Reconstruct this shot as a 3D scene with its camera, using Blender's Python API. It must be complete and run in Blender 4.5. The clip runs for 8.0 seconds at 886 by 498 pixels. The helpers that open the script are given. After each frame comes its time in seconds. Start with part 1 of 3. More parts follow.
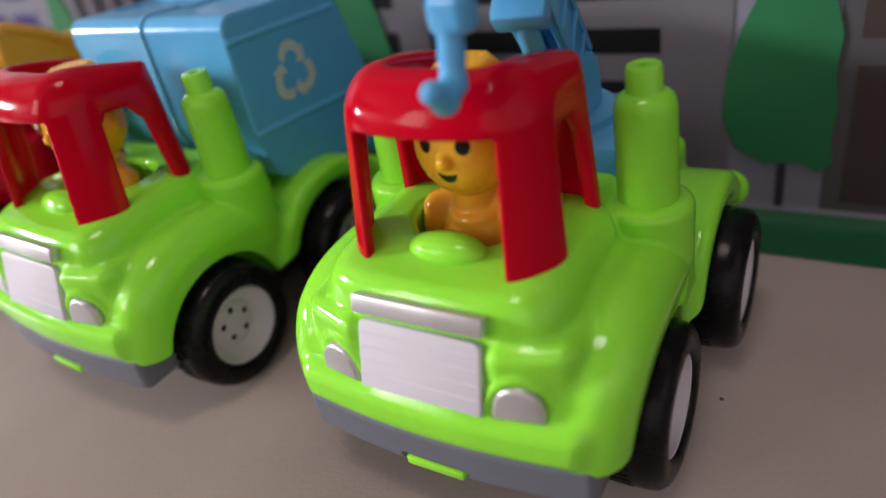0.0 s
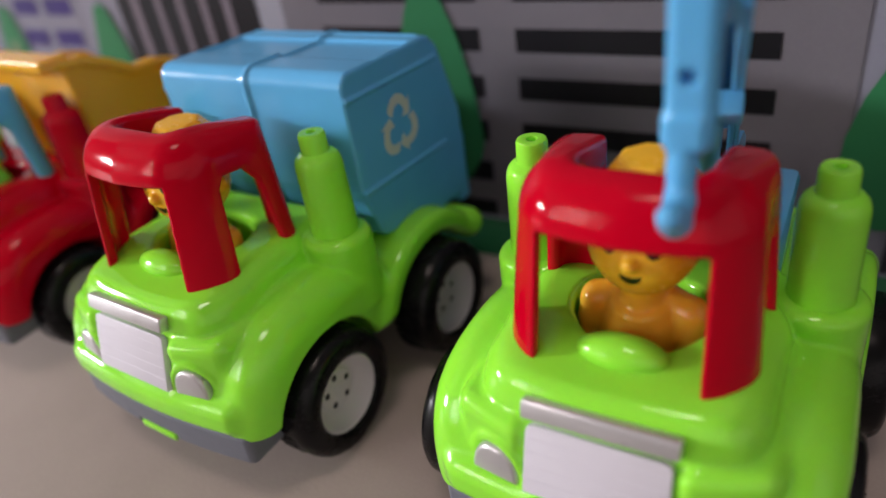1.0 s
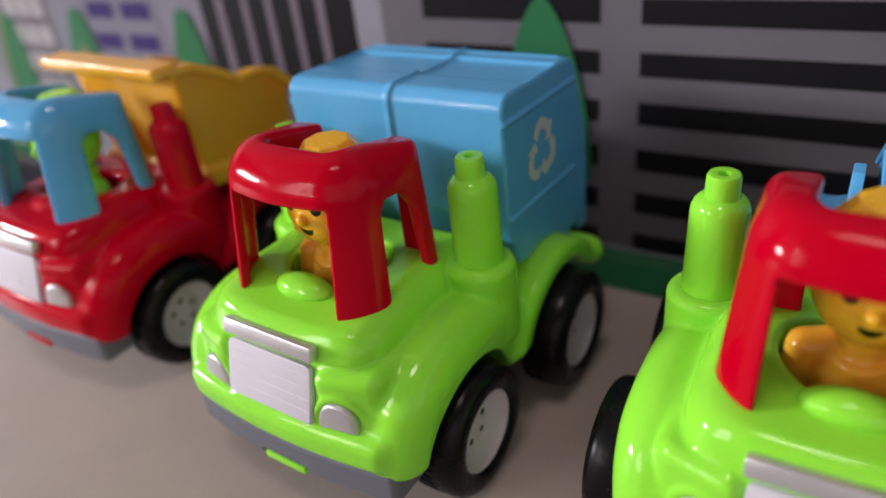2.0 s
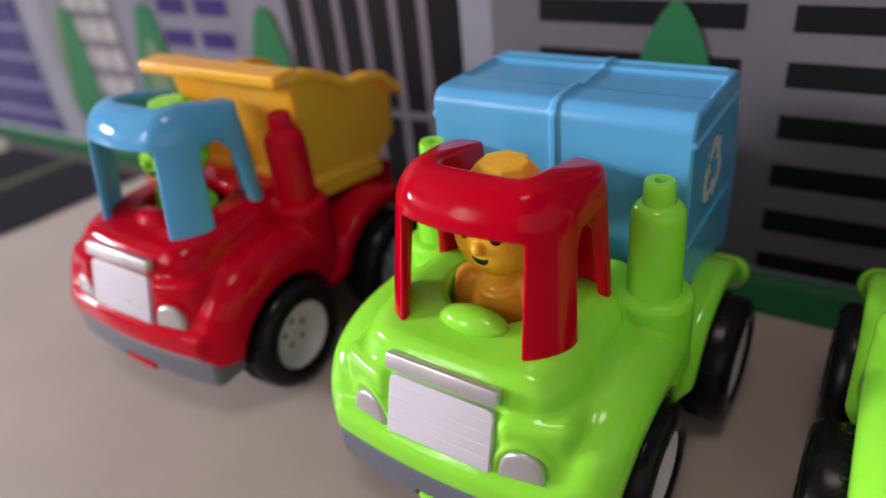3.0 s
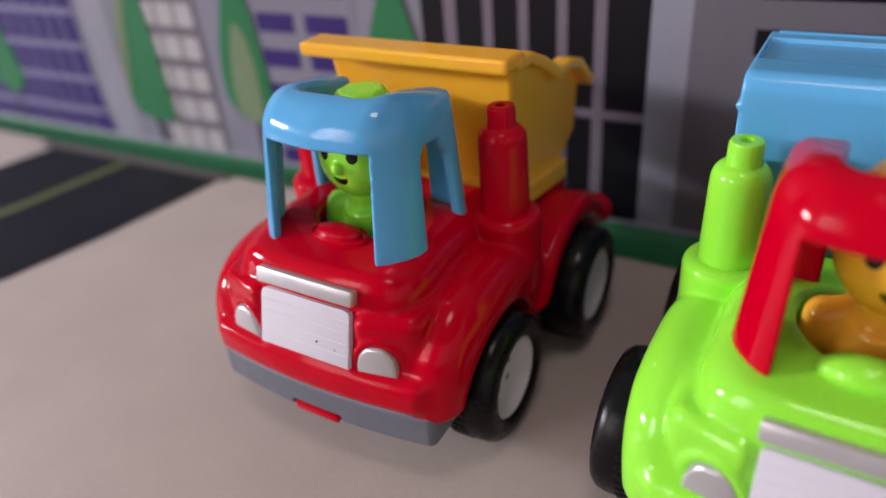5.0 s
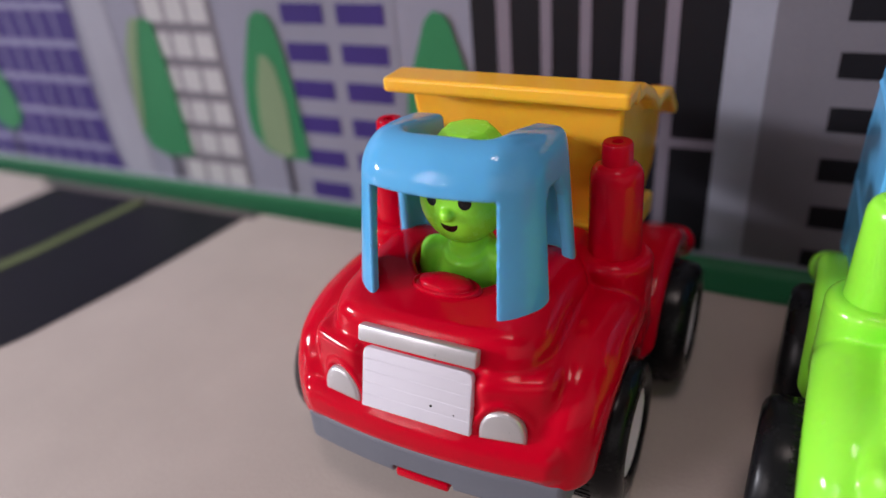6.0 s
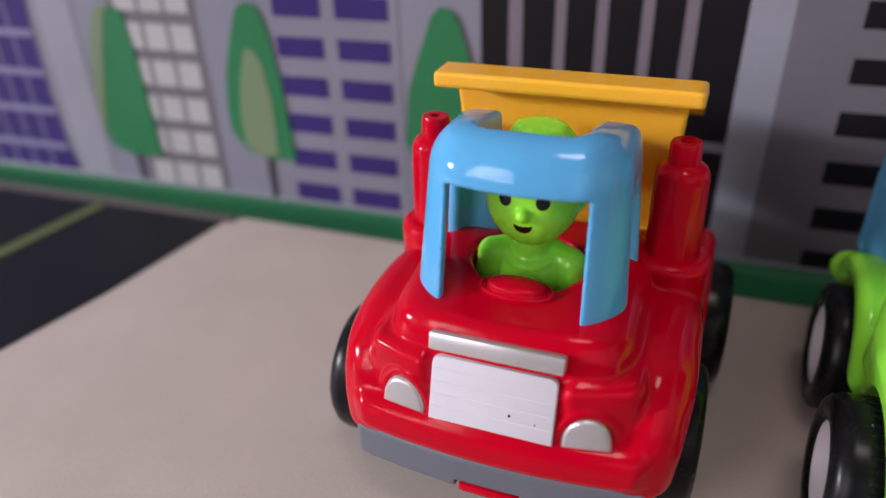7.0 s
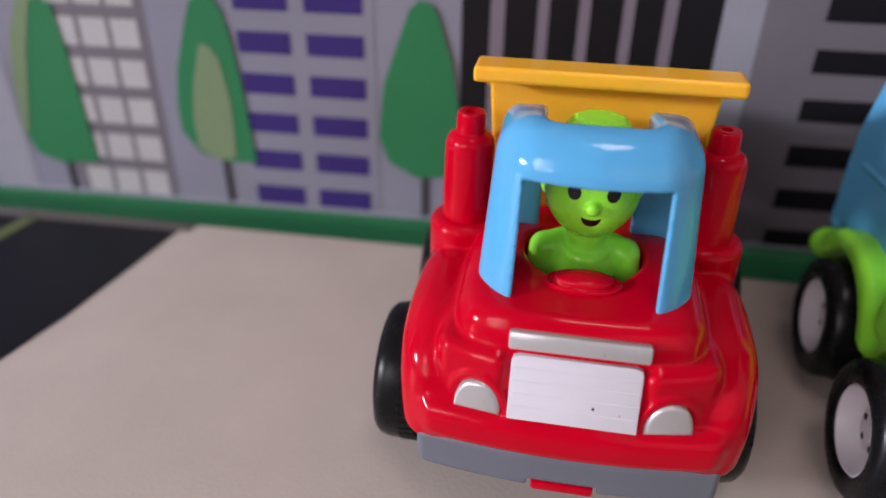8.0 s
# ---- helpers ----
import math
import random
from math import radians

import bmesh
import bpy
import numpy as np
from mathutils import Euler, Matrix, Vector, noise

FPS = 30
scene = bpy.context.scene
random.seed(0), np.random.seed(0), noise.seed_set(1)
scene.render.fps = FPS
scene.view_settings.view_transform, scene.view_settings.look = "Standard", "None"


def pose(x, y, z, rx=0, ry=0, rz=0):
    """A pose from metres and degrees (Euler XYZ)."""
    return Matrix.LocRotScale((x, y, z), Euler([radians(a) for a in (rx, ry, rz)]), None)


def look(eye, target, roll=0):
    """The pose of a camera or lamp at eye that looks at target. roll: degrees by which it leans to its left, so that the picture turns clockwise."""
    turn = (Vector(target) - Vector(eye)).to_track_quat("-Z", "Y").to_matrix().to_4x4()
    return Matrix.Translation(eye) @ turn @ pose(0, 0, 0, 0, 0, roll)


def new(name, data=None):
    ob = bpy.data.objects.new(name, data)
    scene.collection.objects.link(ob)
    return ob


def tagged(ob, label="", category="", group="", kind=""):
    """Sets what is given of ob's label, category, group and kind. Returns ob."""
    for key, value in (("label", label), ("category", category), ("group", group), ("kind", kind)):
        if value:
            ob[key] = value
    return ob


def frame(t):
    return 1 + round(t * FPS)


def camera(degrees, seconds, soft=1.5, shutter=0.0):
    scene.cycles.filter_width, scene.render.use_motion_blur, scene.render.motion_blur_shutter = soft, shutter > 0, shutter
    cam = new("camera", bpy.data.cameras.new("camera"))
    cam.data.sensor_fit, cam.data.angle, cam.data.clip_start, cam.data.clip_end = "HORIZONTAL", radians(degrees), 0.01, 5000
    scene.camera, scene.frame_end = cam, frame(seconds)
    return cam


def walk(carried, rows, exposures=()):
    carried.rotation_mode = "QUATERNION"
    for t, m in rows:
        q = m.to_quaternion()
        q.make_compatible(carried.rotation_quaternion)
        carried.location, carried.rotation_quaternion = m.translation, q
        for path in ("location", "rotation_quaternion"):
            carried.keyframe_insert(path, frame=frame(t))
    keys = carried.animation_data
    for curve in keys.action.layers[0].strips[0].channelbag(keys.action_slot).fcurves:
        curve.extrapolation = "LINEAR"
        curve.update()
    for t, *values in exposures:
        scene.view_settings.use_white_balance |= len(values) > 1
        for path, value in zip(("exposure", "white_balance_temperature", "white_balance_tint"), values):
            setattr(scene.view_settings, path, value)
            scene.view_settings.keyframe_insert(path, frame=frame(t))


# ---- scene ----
# Camera: seconds, x, y, z in metres, yaw, pitch, roll in degrees
cam = camera(64.04, 8.0, soft=1.5)
cam.data.dof.use_dof = True
cam.data.dof.focus_distance = 0.205
cam.data.dof.aperture_fstop = 5.0
EXPOSURES = [(0.0, 0.06, 6650, 15), (1.2, -0.05, 6700, 15), (2.3, -0.06, 6600, 16), (5.2, -0.13, 6500, 19), (6.3, -0.05, 6380, 17), (8.0, -0.06, 6380, 17)]
ROWS = [
    (0.0, 0.2408, -0.1333, 0.1717, 35.24, -31.44, -11.39),
    (0.2, 0.2285, -0.1328, 0.1755, 34.94, -31.64, -10.95),
    (0.3, 0.2228, -0.1327, 0.1774, 34.79, -31.73, -10.74),
    (0.4, 0.2185, -0.1326, 0.1792, 34.66, -31.79, -10.56),
    (0.5, 0.2149, -0.1326, 0.1807, 34.56, -31.84, -10.41),
    (0.8, 0.1995, -0.1333, 0.1899, 34.01, -31.94, -9.59),
    (0.9, 0.1951, -0.1341, 0.1924, 33.88, -31.94, -9.35),
    (1.0, 0.1919, -0.1347, 0.1942, 33.78, -31.94, -9.17),
    (1.2, 0.1847, -0.1374, 0.1972, 33.63, -31.87, -8.76),
    (2.3, 0.1240, -0.1495, 0.2006, 33.39, -30.84, -6.70),
    (2.5, 0.1125, -0.1501, 0.2051, 33.54, -31.69, -7.05),
    (2.8, 0.0955, -0.1535, 0.2058, 33.52, -31.83, -6.77),
    (3.0, 0.0852, -0.1556, 0.2049, 33.44, -31.72, -6.44),
    (3.3, 0.0720, -0.1570, 0.2041, 33.34, -31.82, -6.12),
    (3.5, 0.0633, -0.1577, 0.2031, 33.28, -31.97, -6.00),
    (3.8, 0.0493, -0.1593, 0.1997, 33.17, -32.23, -5.94),
    (4.0, 0.0397, -0.1606, 0.1971, 33.08, -32.35, -5.87),
    (4.3, 0.0259, -0.1627, 0.1936, 32.92, -32.38, -5.61),
    (4.5, 0.0151, -0.1627, 0.1924, 32.48, -32.33, -5.40),
    (4.8, -0.0054, -0.1596, 0.1933, 31.04, -32.16, -5.10),
    (5.0, -0.0214, -0.1588, 0.1917, 30.65, -31.93, -5.30),
    (5.2, -0.0331, -0.1589, 0.1888, 30.62, -31.43, -5.85),
    (6.3, -0.0825, -0.1616, 0.1948, 25.29, -30.42, -4.17),
    (6.5, -0.0905, -0.1633, 0.1926, 23.76, -30.21, -2.97),
    (6.8, -0.1044, -0.1665, 0.1913, 21.44, -30.48, -2.31),
    (7.0, -0.1145, -0.1684, 0.1904, 19.43, -30.76, -1.91),
    (7.2, -0.1250, -0.1699, 0.1883, 17.32, -30.93, -1.08),
    (7.3, -0.1302, -0.1706, 0.1872, 15.90, -31.02, -0.66),
    (7.4, -0.1355, -0.1713, 0.1866, 14.42, -31.07, -0.28),
    (7.5, -0.1408, -0.1719, 0.1860, 12.52, -31.13, 0.10),
    (7.6, -0.1462, -0.1727, 0.1865, 11.00, -31.17, 0.29),
    (7.8, -0.1569, -0.1743, 0.1876, 9.07, -31.24, 0.67),
    (8.0, -0.1677, -0.1759, 0.1895, 7.71, -31.30, 0.89),
]
walk(cam, [(t, pose(x, y, z, 0, 0, yaw) @ pose(0, 0, 0, 90 + pitch, 0, 0) @ pose(0, 0, 0, 0, 0, roll)) for t, x, y, z, yaw, pitch, roll in ROWS], EXPOSURES)

# ---- light: a closed room with slit and divided windows, plus an added ceiling fill lamp ----
MM = 0.001
world = bpy.data.worlds.new("room_air")
scene.world = world
world.use_nodes = True
world.node_tree.nodes["Background"].inputs[0].default_value = (0.75, 0.8, 0.9, 1)
world.node_tree.nodes["Background"].inputs[1].default_value = 0.02


def window_light(name, centre, target, width, height, watts, colour):
    lamp = bpy.data.lights.new(name, "AREA")
    lamp.shape, lamp.size, lamp.size_y, lamp.energy, lamp.color = "RECTANGLE", width, height, watts, colour
    ob = new(name, lamp)
    ob.matrix_world = look(centre, target)
    return ob


# key: cool daylight from a slit window far out on the west side; it throws the trucks' long shadows along the hanging sheet
SLIT_X, SLIT_Y, SLIT_Z, SLIT_W, SLIT_H = -4.20, -1.90, 1.28, 0.90, 0.26
window_light("unseen_window_light", (SLIT_X - 0.03, SLIT_Y, SLIT_Z), (-0.05, 0.05, 0.05), SLIT_W, SLIT_H, 225, (0.92, 0.95, 1.0))
# fill: divided window behind the camera, plus an unseen broad window and warm ceiling lamp, both added
WIN_X, WIN_Y, WIN_Z, WIN_W, WIN_H = -1.50, -2.56, 1.45, 1.20, 1.60
PANES = [WIN_Z + 0.40 * (k - 1.5) for k in range(4)]
PANE_H = 0.10
for pane_z in PANES:
    window_light("unseen_window_light", (WIN_X, WIN_Y - 0.02, pane_z), (0, 0.05, 0.05), WIN_W - 0.12, PANE_H, 8.0, (1.0, 0.93, 0.92))
# broad window is invented to brighten the fronts and right flanks
BROAD_X, BROAD_Z, BROAD_W, BROAD_H = 1.20, 1.30, 2.0, 2.0
window_light("unseen_window_light", (BROAD_X, WIN_Y - 0.02, BROAD_Z), (0, 0.05, 0.05), BROAD_W - 0.12, BROAD_H - 0.12, 8.0, (1.0, 0.91, 0.88))

# unseen overhead lamp, added as warm fill for floor and tops
lamp_data = bpy.data.lights.new("ceiling_fill", "AREA")
lamp_data.shape, lamp_data.size, lamp_data.energy, lamp_data.color = "DISK", 0.60, 9, (1.0, 0.84, 0.77)
LAMP_AT = (0.10, -0.45, 2.33)
new("ceiling_fill", lamp_data).matrix_world = look(LAMP_AT, (LAMP_AT[0], LAMP_AT[1], 0))


# ---- materials ----
def node_material(name):
    m = bpy.data.materials.new(name)
    m.use_nodes = True
    n = m.node_tree.nodes
    return m, n, m.node_tree.links, n["Principled BSDF"]


def noise_node(n, l, scale, detail=4.0, rough=0.55):
    co = n.new("ShaderNodeTexCoord")
    t = n.new("ShaderNodeTexNoise")
    t.inputs["Scale"].default_value, t.inputs["Detail"].default_value, t.inputs["Roughness"].default_value = scale, detail, rough
    l.new(co.outputs["Object"], t.inputs["Vector"])
    return t


def mix_colour(n, l, fac, a, b):
    m = n.new("ShaderNodeMix")
    m.data_type = "RGBA"
    l.new(fac, m.inputs["Factor"])
    m.inputs["A"].default_value, m.inputs["B"].default_value = (*a, 1), (*b, 1)
    return m.outputs["Result"]


def remap(n, l, value, lo, hi, a, b):
    r = n.new("ShaderNodeMapRange")
    l.new(value, r.inputs["Value"])
    for key, v in (("From Min", lo), ("From Max", hi), ("To Min", a), ("To Max", b)):
        r.inputs[key].default_value = v
    return r.outputs["Result"]


def bump(n, l, height, strength, distance, shader):
    b = n.new("ShaderNodeBump")
    b.inputs["Strength"].default_value, b.inputs["Distance"].default_value = strength, distance
    l.new(height, b.inputs["Height"])
    l.new(b.outputs["Normal"], shader.inputs["Normal"])


def plastic(name, colour, rough=0.22, sss=0.0, metal=0.0, vary=0.10, gloss=0.5, reach=0.004, bleed=(1.0, 0.8, 0.5)):
    """Moulded toy plastic: faint streaks in the colour, finger marks in the gloss, a slight ripple."""
    m, n, l, s = node_material(name)
    big, small = noise_node(n, l, 35.0), noise_node(n, l, 420.0, 3.0)
    a = tuple(c * (1 - vary) for c in colour)
    b = tuple(min(1, c * (1 + vary)) for c in colour)
    l.new(mix_colour(n, l, big.outputs["Fac"], a, b), s.inputs["Base Color"])
    l.new(remap(n, l, noise_node(n, l, 60.0, 6.0, 0.7).outputs["Fac"], 0.3, 0.75, rough * 0.75, rough * 1.5), s.inputs["Roughness"])
    s.inputs["Metallic"].default_value = metal
    s.inputs["IOR"].default_value = 1.45
    s.inputs["Specular IOR Level"].default_value = gloss
    if sss:
        s.inputs["Subsurface Weight"].default_value = sss
        s.inputs["Subsurface Radius"].default_value = bleed
        s.inputs["Subsurface Scale"].default_value = reach
    bump(n, l, small.outputs["Fac"], 0.012, 0.0004, s)
    return m


def printed(name, colour, fleck=0.10, rough=0.5):
    """Ink on coarse vinyl cloth: woven relief, slight mottling."""
    m, n, l, s = node_material(name)
    mott = noise_node(n, l, 18.0, 5.0)
    fine = noise_node(n, l, 900.0, 2.0)
    add = n.new("ShaderNodeMath")
    add.operation = "MULTIPLY_ADD"
    l.new(fine.outputs["Fac"], add.inputs[0])
    add.inputs[1].default_value = 0.5
    l.new(mott.outputs["Fac"], add.inputs[2])
    a = tuple(c * (1 - fleck) for c in colour)
    b = tuple(min(1, c * (1 + fleck)) for c in colour)
    l.new(mix_colour(n, l, remap(n, l, add.outputs["Value"], 0.45, 1.05, 0, 1), a, b), s.inputs["Base Color"])
    s.inputs["Roughness"].default_value = rough
    s.inputs["Specular IOR Level"].default_value = 0.15
    co = n.new("ShaderNodeTexCoord")
    weave = n.new("ShaderNodeTexVoronoi")
    weave.inputs["Scale"].default_value = 700.0
    l.new(co.outputs["Object"], weave.inputs["Vector"])
    bump(n, l, weave.outputs["Distance"], 0.12, 0.0004, s)
    return m


LIME = plastic("lime_plastic", (0.29, 0.82, 0.052), 0.08, 0.4)
RED = plastic("red_plastic", (0.53, 0.0004, 0.014), 0.10, gloss=0.20)
BLUE = plastic("sky_blue_plastic", (0.10, 0.41, 0.73), 0.085, 0.15)
BOX_BLUE = plastic("blue_container_plastic", (0.105, 0.43, 0.76), 0.18, gloss=0.5)
YELLOW = plastic("yellow_plastic", (1.0, 0.49, 0.036), 0.19, 0.5, vary=0.04, reach=0.004, bleed=(1.0, 0.5, 0.1))
ORANGE = plastic("orange_plastic", (1.0, 0.48, 0.045), 0.16, 0.6)
SILVER = plastic("silver_paint", (0.60, 0.59, 0.60), 0.32, 0.0, 0.55)
wear, wear_links = SILVER.node_tree.nodes, SILVER.node_tree.links
chips = noise_node(wear, wear_links, 700.0, 5.0, 0.7)
chip_mix = wear.new("ShaderNodeMix")
chip_mix.data_type = "RGBA"
wear_links.new(remap(wear, wear_links, chips.outputs["Fac"], 0.66, 0.72, 0, 1), chip_mix.inputs["Factor"])
wear_links.new(wear["Principled BSDF"].inputs["Base Color"].links[0].from_socket, chip_mix.inputs["A"])
chip_mix.inputs["B"].default_value = (0.10, 0.10, 0.11, 1)
wear_links.new(chip_mix.outputs["Result"], wear["Principled BSDF"].inputs["Base Color"])
WHITE_STICKER = plastic("white_panel", (0.64, 0.62, 0.68), 0.42)
WHITE_RIM = plastic("white_rim", (0.66, 0.62, 0.66), 0.35)
RUBBER = plastic("black_tyre_plastic", (0.006, 0.006, 0.007), 0.26, gloss=0.22)
GREY = plastic("grey_plastic", (0.14, 0.15, 0.18), 0.4)
BLACK = plastic("black_plastic", (0.010, 0.010, 0.011), 0.45)
INK = plastic("black_ink", (0.008, 0.007, 0.007), 0.3)
CREAM = plastic("cream_print", (0.60, 0.61, 0.56), 0.45)

MAT = printed("beige_vinyl", (0.40, 0.345, 0.31), 0.08)
ROAD = printed("printed_asphalt", (0.0131, 0.0131, 0.018), 0.15)
LINE = printed("printed_road_line", (0.131, 0.164, 0.0697))
VERGE = printed("printed_verge", (0.0148, 0.115, 0.0476), 0.12)
SKY = printed("printed_sky", (0.209, 0.209, 0.262))
PALE = printed("printed_pale_wall", (0.279, 0.279, 0.328))
TOWER = printed("printed_grey_wall", (0.152, 0.141, 0.162))
# grey wall print with the shade at the east end mixed into its colour
SHADED_WALL = printed("printed_shaded_wall", (0.0943, 0.0861, 0.0943))
PURPLE = printed("printed_purple_glass", (0.039, 0.023, 0.140), 0.15)
LILAC = printed("printed_lilac_grid", (0.213, 0.205, 0.328))
CHARCOAL = printed("printed_dark_glass", (0.00984, 0.00902, 0.0115), 0.2)
MAUVE = printed("printed_mauve_bar", (0.18, 0.152, 0.184))
WHITE_INK = printed("printed_white_window", (0.41, 0.402, 0.41))
LEAF = printed("printed_leaf_green", (0.0262, 0.172, 0.0697), 0.1)
SAGE = printed("printed_sage_green", (0.164, 0.23, 0.131), 0.1)
BROWN = printed("printed_brown_glass", (0.0615, 0.0476, 0.0435), 0.12)
KERB = printed("printed_grey_kerb", (0.131, 0.119, 0.115))
TRUNK = printed("printed_trunk", (0.041, 0.0369, 0.0492))
# grey for the added room's walls, kept dark to limit bounced fill
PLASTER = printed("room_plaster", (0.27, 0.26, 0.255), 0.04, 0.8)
# much lighter than the other walls, to reflect fill onto right-facing sides
BOUNCE_WHITE = printed("bounce_wall_white", (0.70, 0.67, 0.68), 0.04, 0.8)
BOARDS = printed("room_floor", (0.16, 0.11, 0.08), 0.15, 0.5)
FRAME = printed("window_frame_paint", (0.75, 0.75, 0.74), 0.03, 0.4)


# ---- building helpers ----
def part(name, data, material, parent, label=""):
    """Links a mesh (or bmesh) as one object under a thing or a part."""
    if isinstance(data, bmesh.types.BMesh):
        bm, data = data, bpy.data.meshes.new(name)
        bm.to_mesh(data)
        bm.free()
    if material is not None and not data.materials:
        data.materials.append(material)
    ob = new(name, data)
    ob.parent = parent
    return tagged(ob, label)


def smoothed(data, angle=35):
    for p in data.polygons:
        p.use_smooth = True
    data.set_sharp_from_angle(angle=radians(angle))
    return data


def to_mesh(name, bm, angle=35):
    data = bpy.data.meshes.new(name)
    bmesh.ops.recalc_face_normals(bm, faces=bm.faces)
    bm.to_mesh(data)
    bm.free()
    return smoothed(data, angle)


def block(x0, x1, y0, y1, z0, z1, r=0.8, seg=2, turn=None):
    """A bevelled block in millimetres, as a bmesh in metres."""
    bm = bmesh.new()
    bmesh.ops.create_cube(bm, size=1)
    bmesh.ops.scale(bm, vec=((x1 - x0), (y1 - y0), (z1 - z0)), verts=bm.verts)
    if r:
        bmesh.ops.bevel(bm, geom=bm.edges[:], offset=r, segments=seg, profile=0.5, affect="EDGES")
    if turn is not None:
        bmesh.ops.transform(bm, matrix=turn, verts=bm.verts)
    bmesh.ops.translate(bm, vec=((x0 + x1) / 2, (y0 + y1) / 2, (z0 + z1) / 2), verts=bm.verts)
    bmesh.ops.scale(bm, vec=(MM, MM, MM), verts=bm.verts)
    return bm


def prism(points, depth, axis_y0, r=0.0, seg=2):
    """A flat outline of (x, z) in millimetres pushed back along y, edges bevelled."""
    bm = bmesh.new()
    face = bm.faces.new([bm.verts.new((x, axis_y0, z)) for x, z in points])
    back = bmesh.ops.extrude_face_region(bm, geom=[face])
    bmesh.ops.translate(bm, vec=(0, depth, 0), verts=[v for v in back["geom"] if isinstance(v, bmesh.types.BMVert)])
    if r:
        bmesh.ops.bevel(bm, geom=[e for e in bm.edges if abs(e.verts[0].co.y - axis_y0) < 1e-6 and abs(e.verts[1].co.y - axis_y0) < 1e-6],
                        offset=r, segments=seg, profile=0.5, affect="EDGES")
    bmesh.ops.scale(bm, vec=(MM, MM, MM), verts=bm.verts)
    return bm


def lathe(profile, steps=40, axis="z"):
    """Turns (radius, height) pairs in millimetres round an axis through the origin."""
    bm = bmesh.new()
    rings = []
    for r, h in profile:
        ring = []
        for k in range(steps):
            a = 2 * math.pi * k / steps
            p = (r * math.cos(a), r * math.sin(a), h) if axis == "z" else (h, r * math.cos(a), r * math.sin(a))
            ring.append(bm.verts.new([c * MM for c in p]))
        rings.append(ring)
    for a, b in zip(rings, rings[1:]):
        for k in range(steps):
            bm.faces.new((a[k], a[(k + 1) % steps], b[(k + 1) % steps], b[k]))
    bm.faces.new(rings[0][::-1])
    bm.faces.new(rings[-1])
    bmesh.ops.remove_doubles(bm, verts=bm.verts, dist=1e-7)
    return bm


# Moulded shapes are written as distance functions of x, y, z in millimetres and skinned by surface nets.
def smin(a, b, k):
    h = np.clip(0.5 + 0.5 * (b - a) / k, 0, 1)
    return b + (a - b) * h - k * h * (1 - h)


def smax(a, b, k):
    return -smin(-a, -b, k)


def d_box(x, y, z, c, half, r):
    qx, qy, qz = np.abs(x - c[0]) - half[0] + r, np.abs(y - c[1]) - half[1] + r, np.abs(z - c[2]) - half[2] + r
    out = np.sqrt(np.maximum(qx, 0) ** 2 + np.maximum(qy, 0) ** 2 + np.maximum(qz, 0) ** 2)
    return out + np.minimum(np.maximum(qx, np.maximum(qy, qz)), 0) - r


def d_ball(x, y, z, c, radii):
    k0 = np.sqrt(((x - c[0]) / radii[0]) ** 2 + ((y - c[1]) / radii[1]) ** 2 + ((z - c[2]) / radii[2]) ** 2)
    return (k0 - 1) * min(radii)


def d_rod(x, y, z, a, b, ra, rb):
    ab = np.subtract(b, a)
    t = np.clip(((x - a[0]) * ab[0] + (y - a[1]) * ab[1] + (z - a[2]) * ab[2]) / (ab @ ab), 0, 1)
    return np.sqrt((x - a[0] - t * ab[0]) ** 2 + (y - a[1] - t * ab[1]) ** 2 + (z - a[2] - t * ab[2]) ** 2) - (ra + (rb - ra) * t)


def d_drum(u, v, w, radius, half, r):
    """A drum round the w axis with rounded rims."""
    q, p = np.sqrt(u * u + v * v) - radius + r, np.abs(w) - half + r
    return np.minimum(np.maximum(q, p), 0) + np.sqrt(np.maximum(q, 0) ** 2 + np.maximum(p, 0) ** 2) - r


def d_outline(u, v, points):
    """Signed distance to a closed outline in a plane."""
    best, sign = np.full(np.broadcast(u, v).shape, 1e9), np.ones(np.broadcast(u, v).shape)
    for k, (ax, ay) in enumerate(points):
        bx, by = points[k - 1]
        ex, ey, wx, wy = bx - ax, by - ay, u - ax, v - ay
        t = np.clip((wx * ex + wy * ey) / (ex * ex + ey * ey), 0, 1)
        best = np.minimum(best, (wx - ex * t) ** 2 + (wy - ey * t) ** 2)
        c1, c2, c3 = v >= ay, v < by, ex * wy > ey * wx
        sign = np.where((c1 & c2 & c3) | (~c1 & ~c2 & ~c3), -sign, sign)
    return sign * np.sqrt(best)


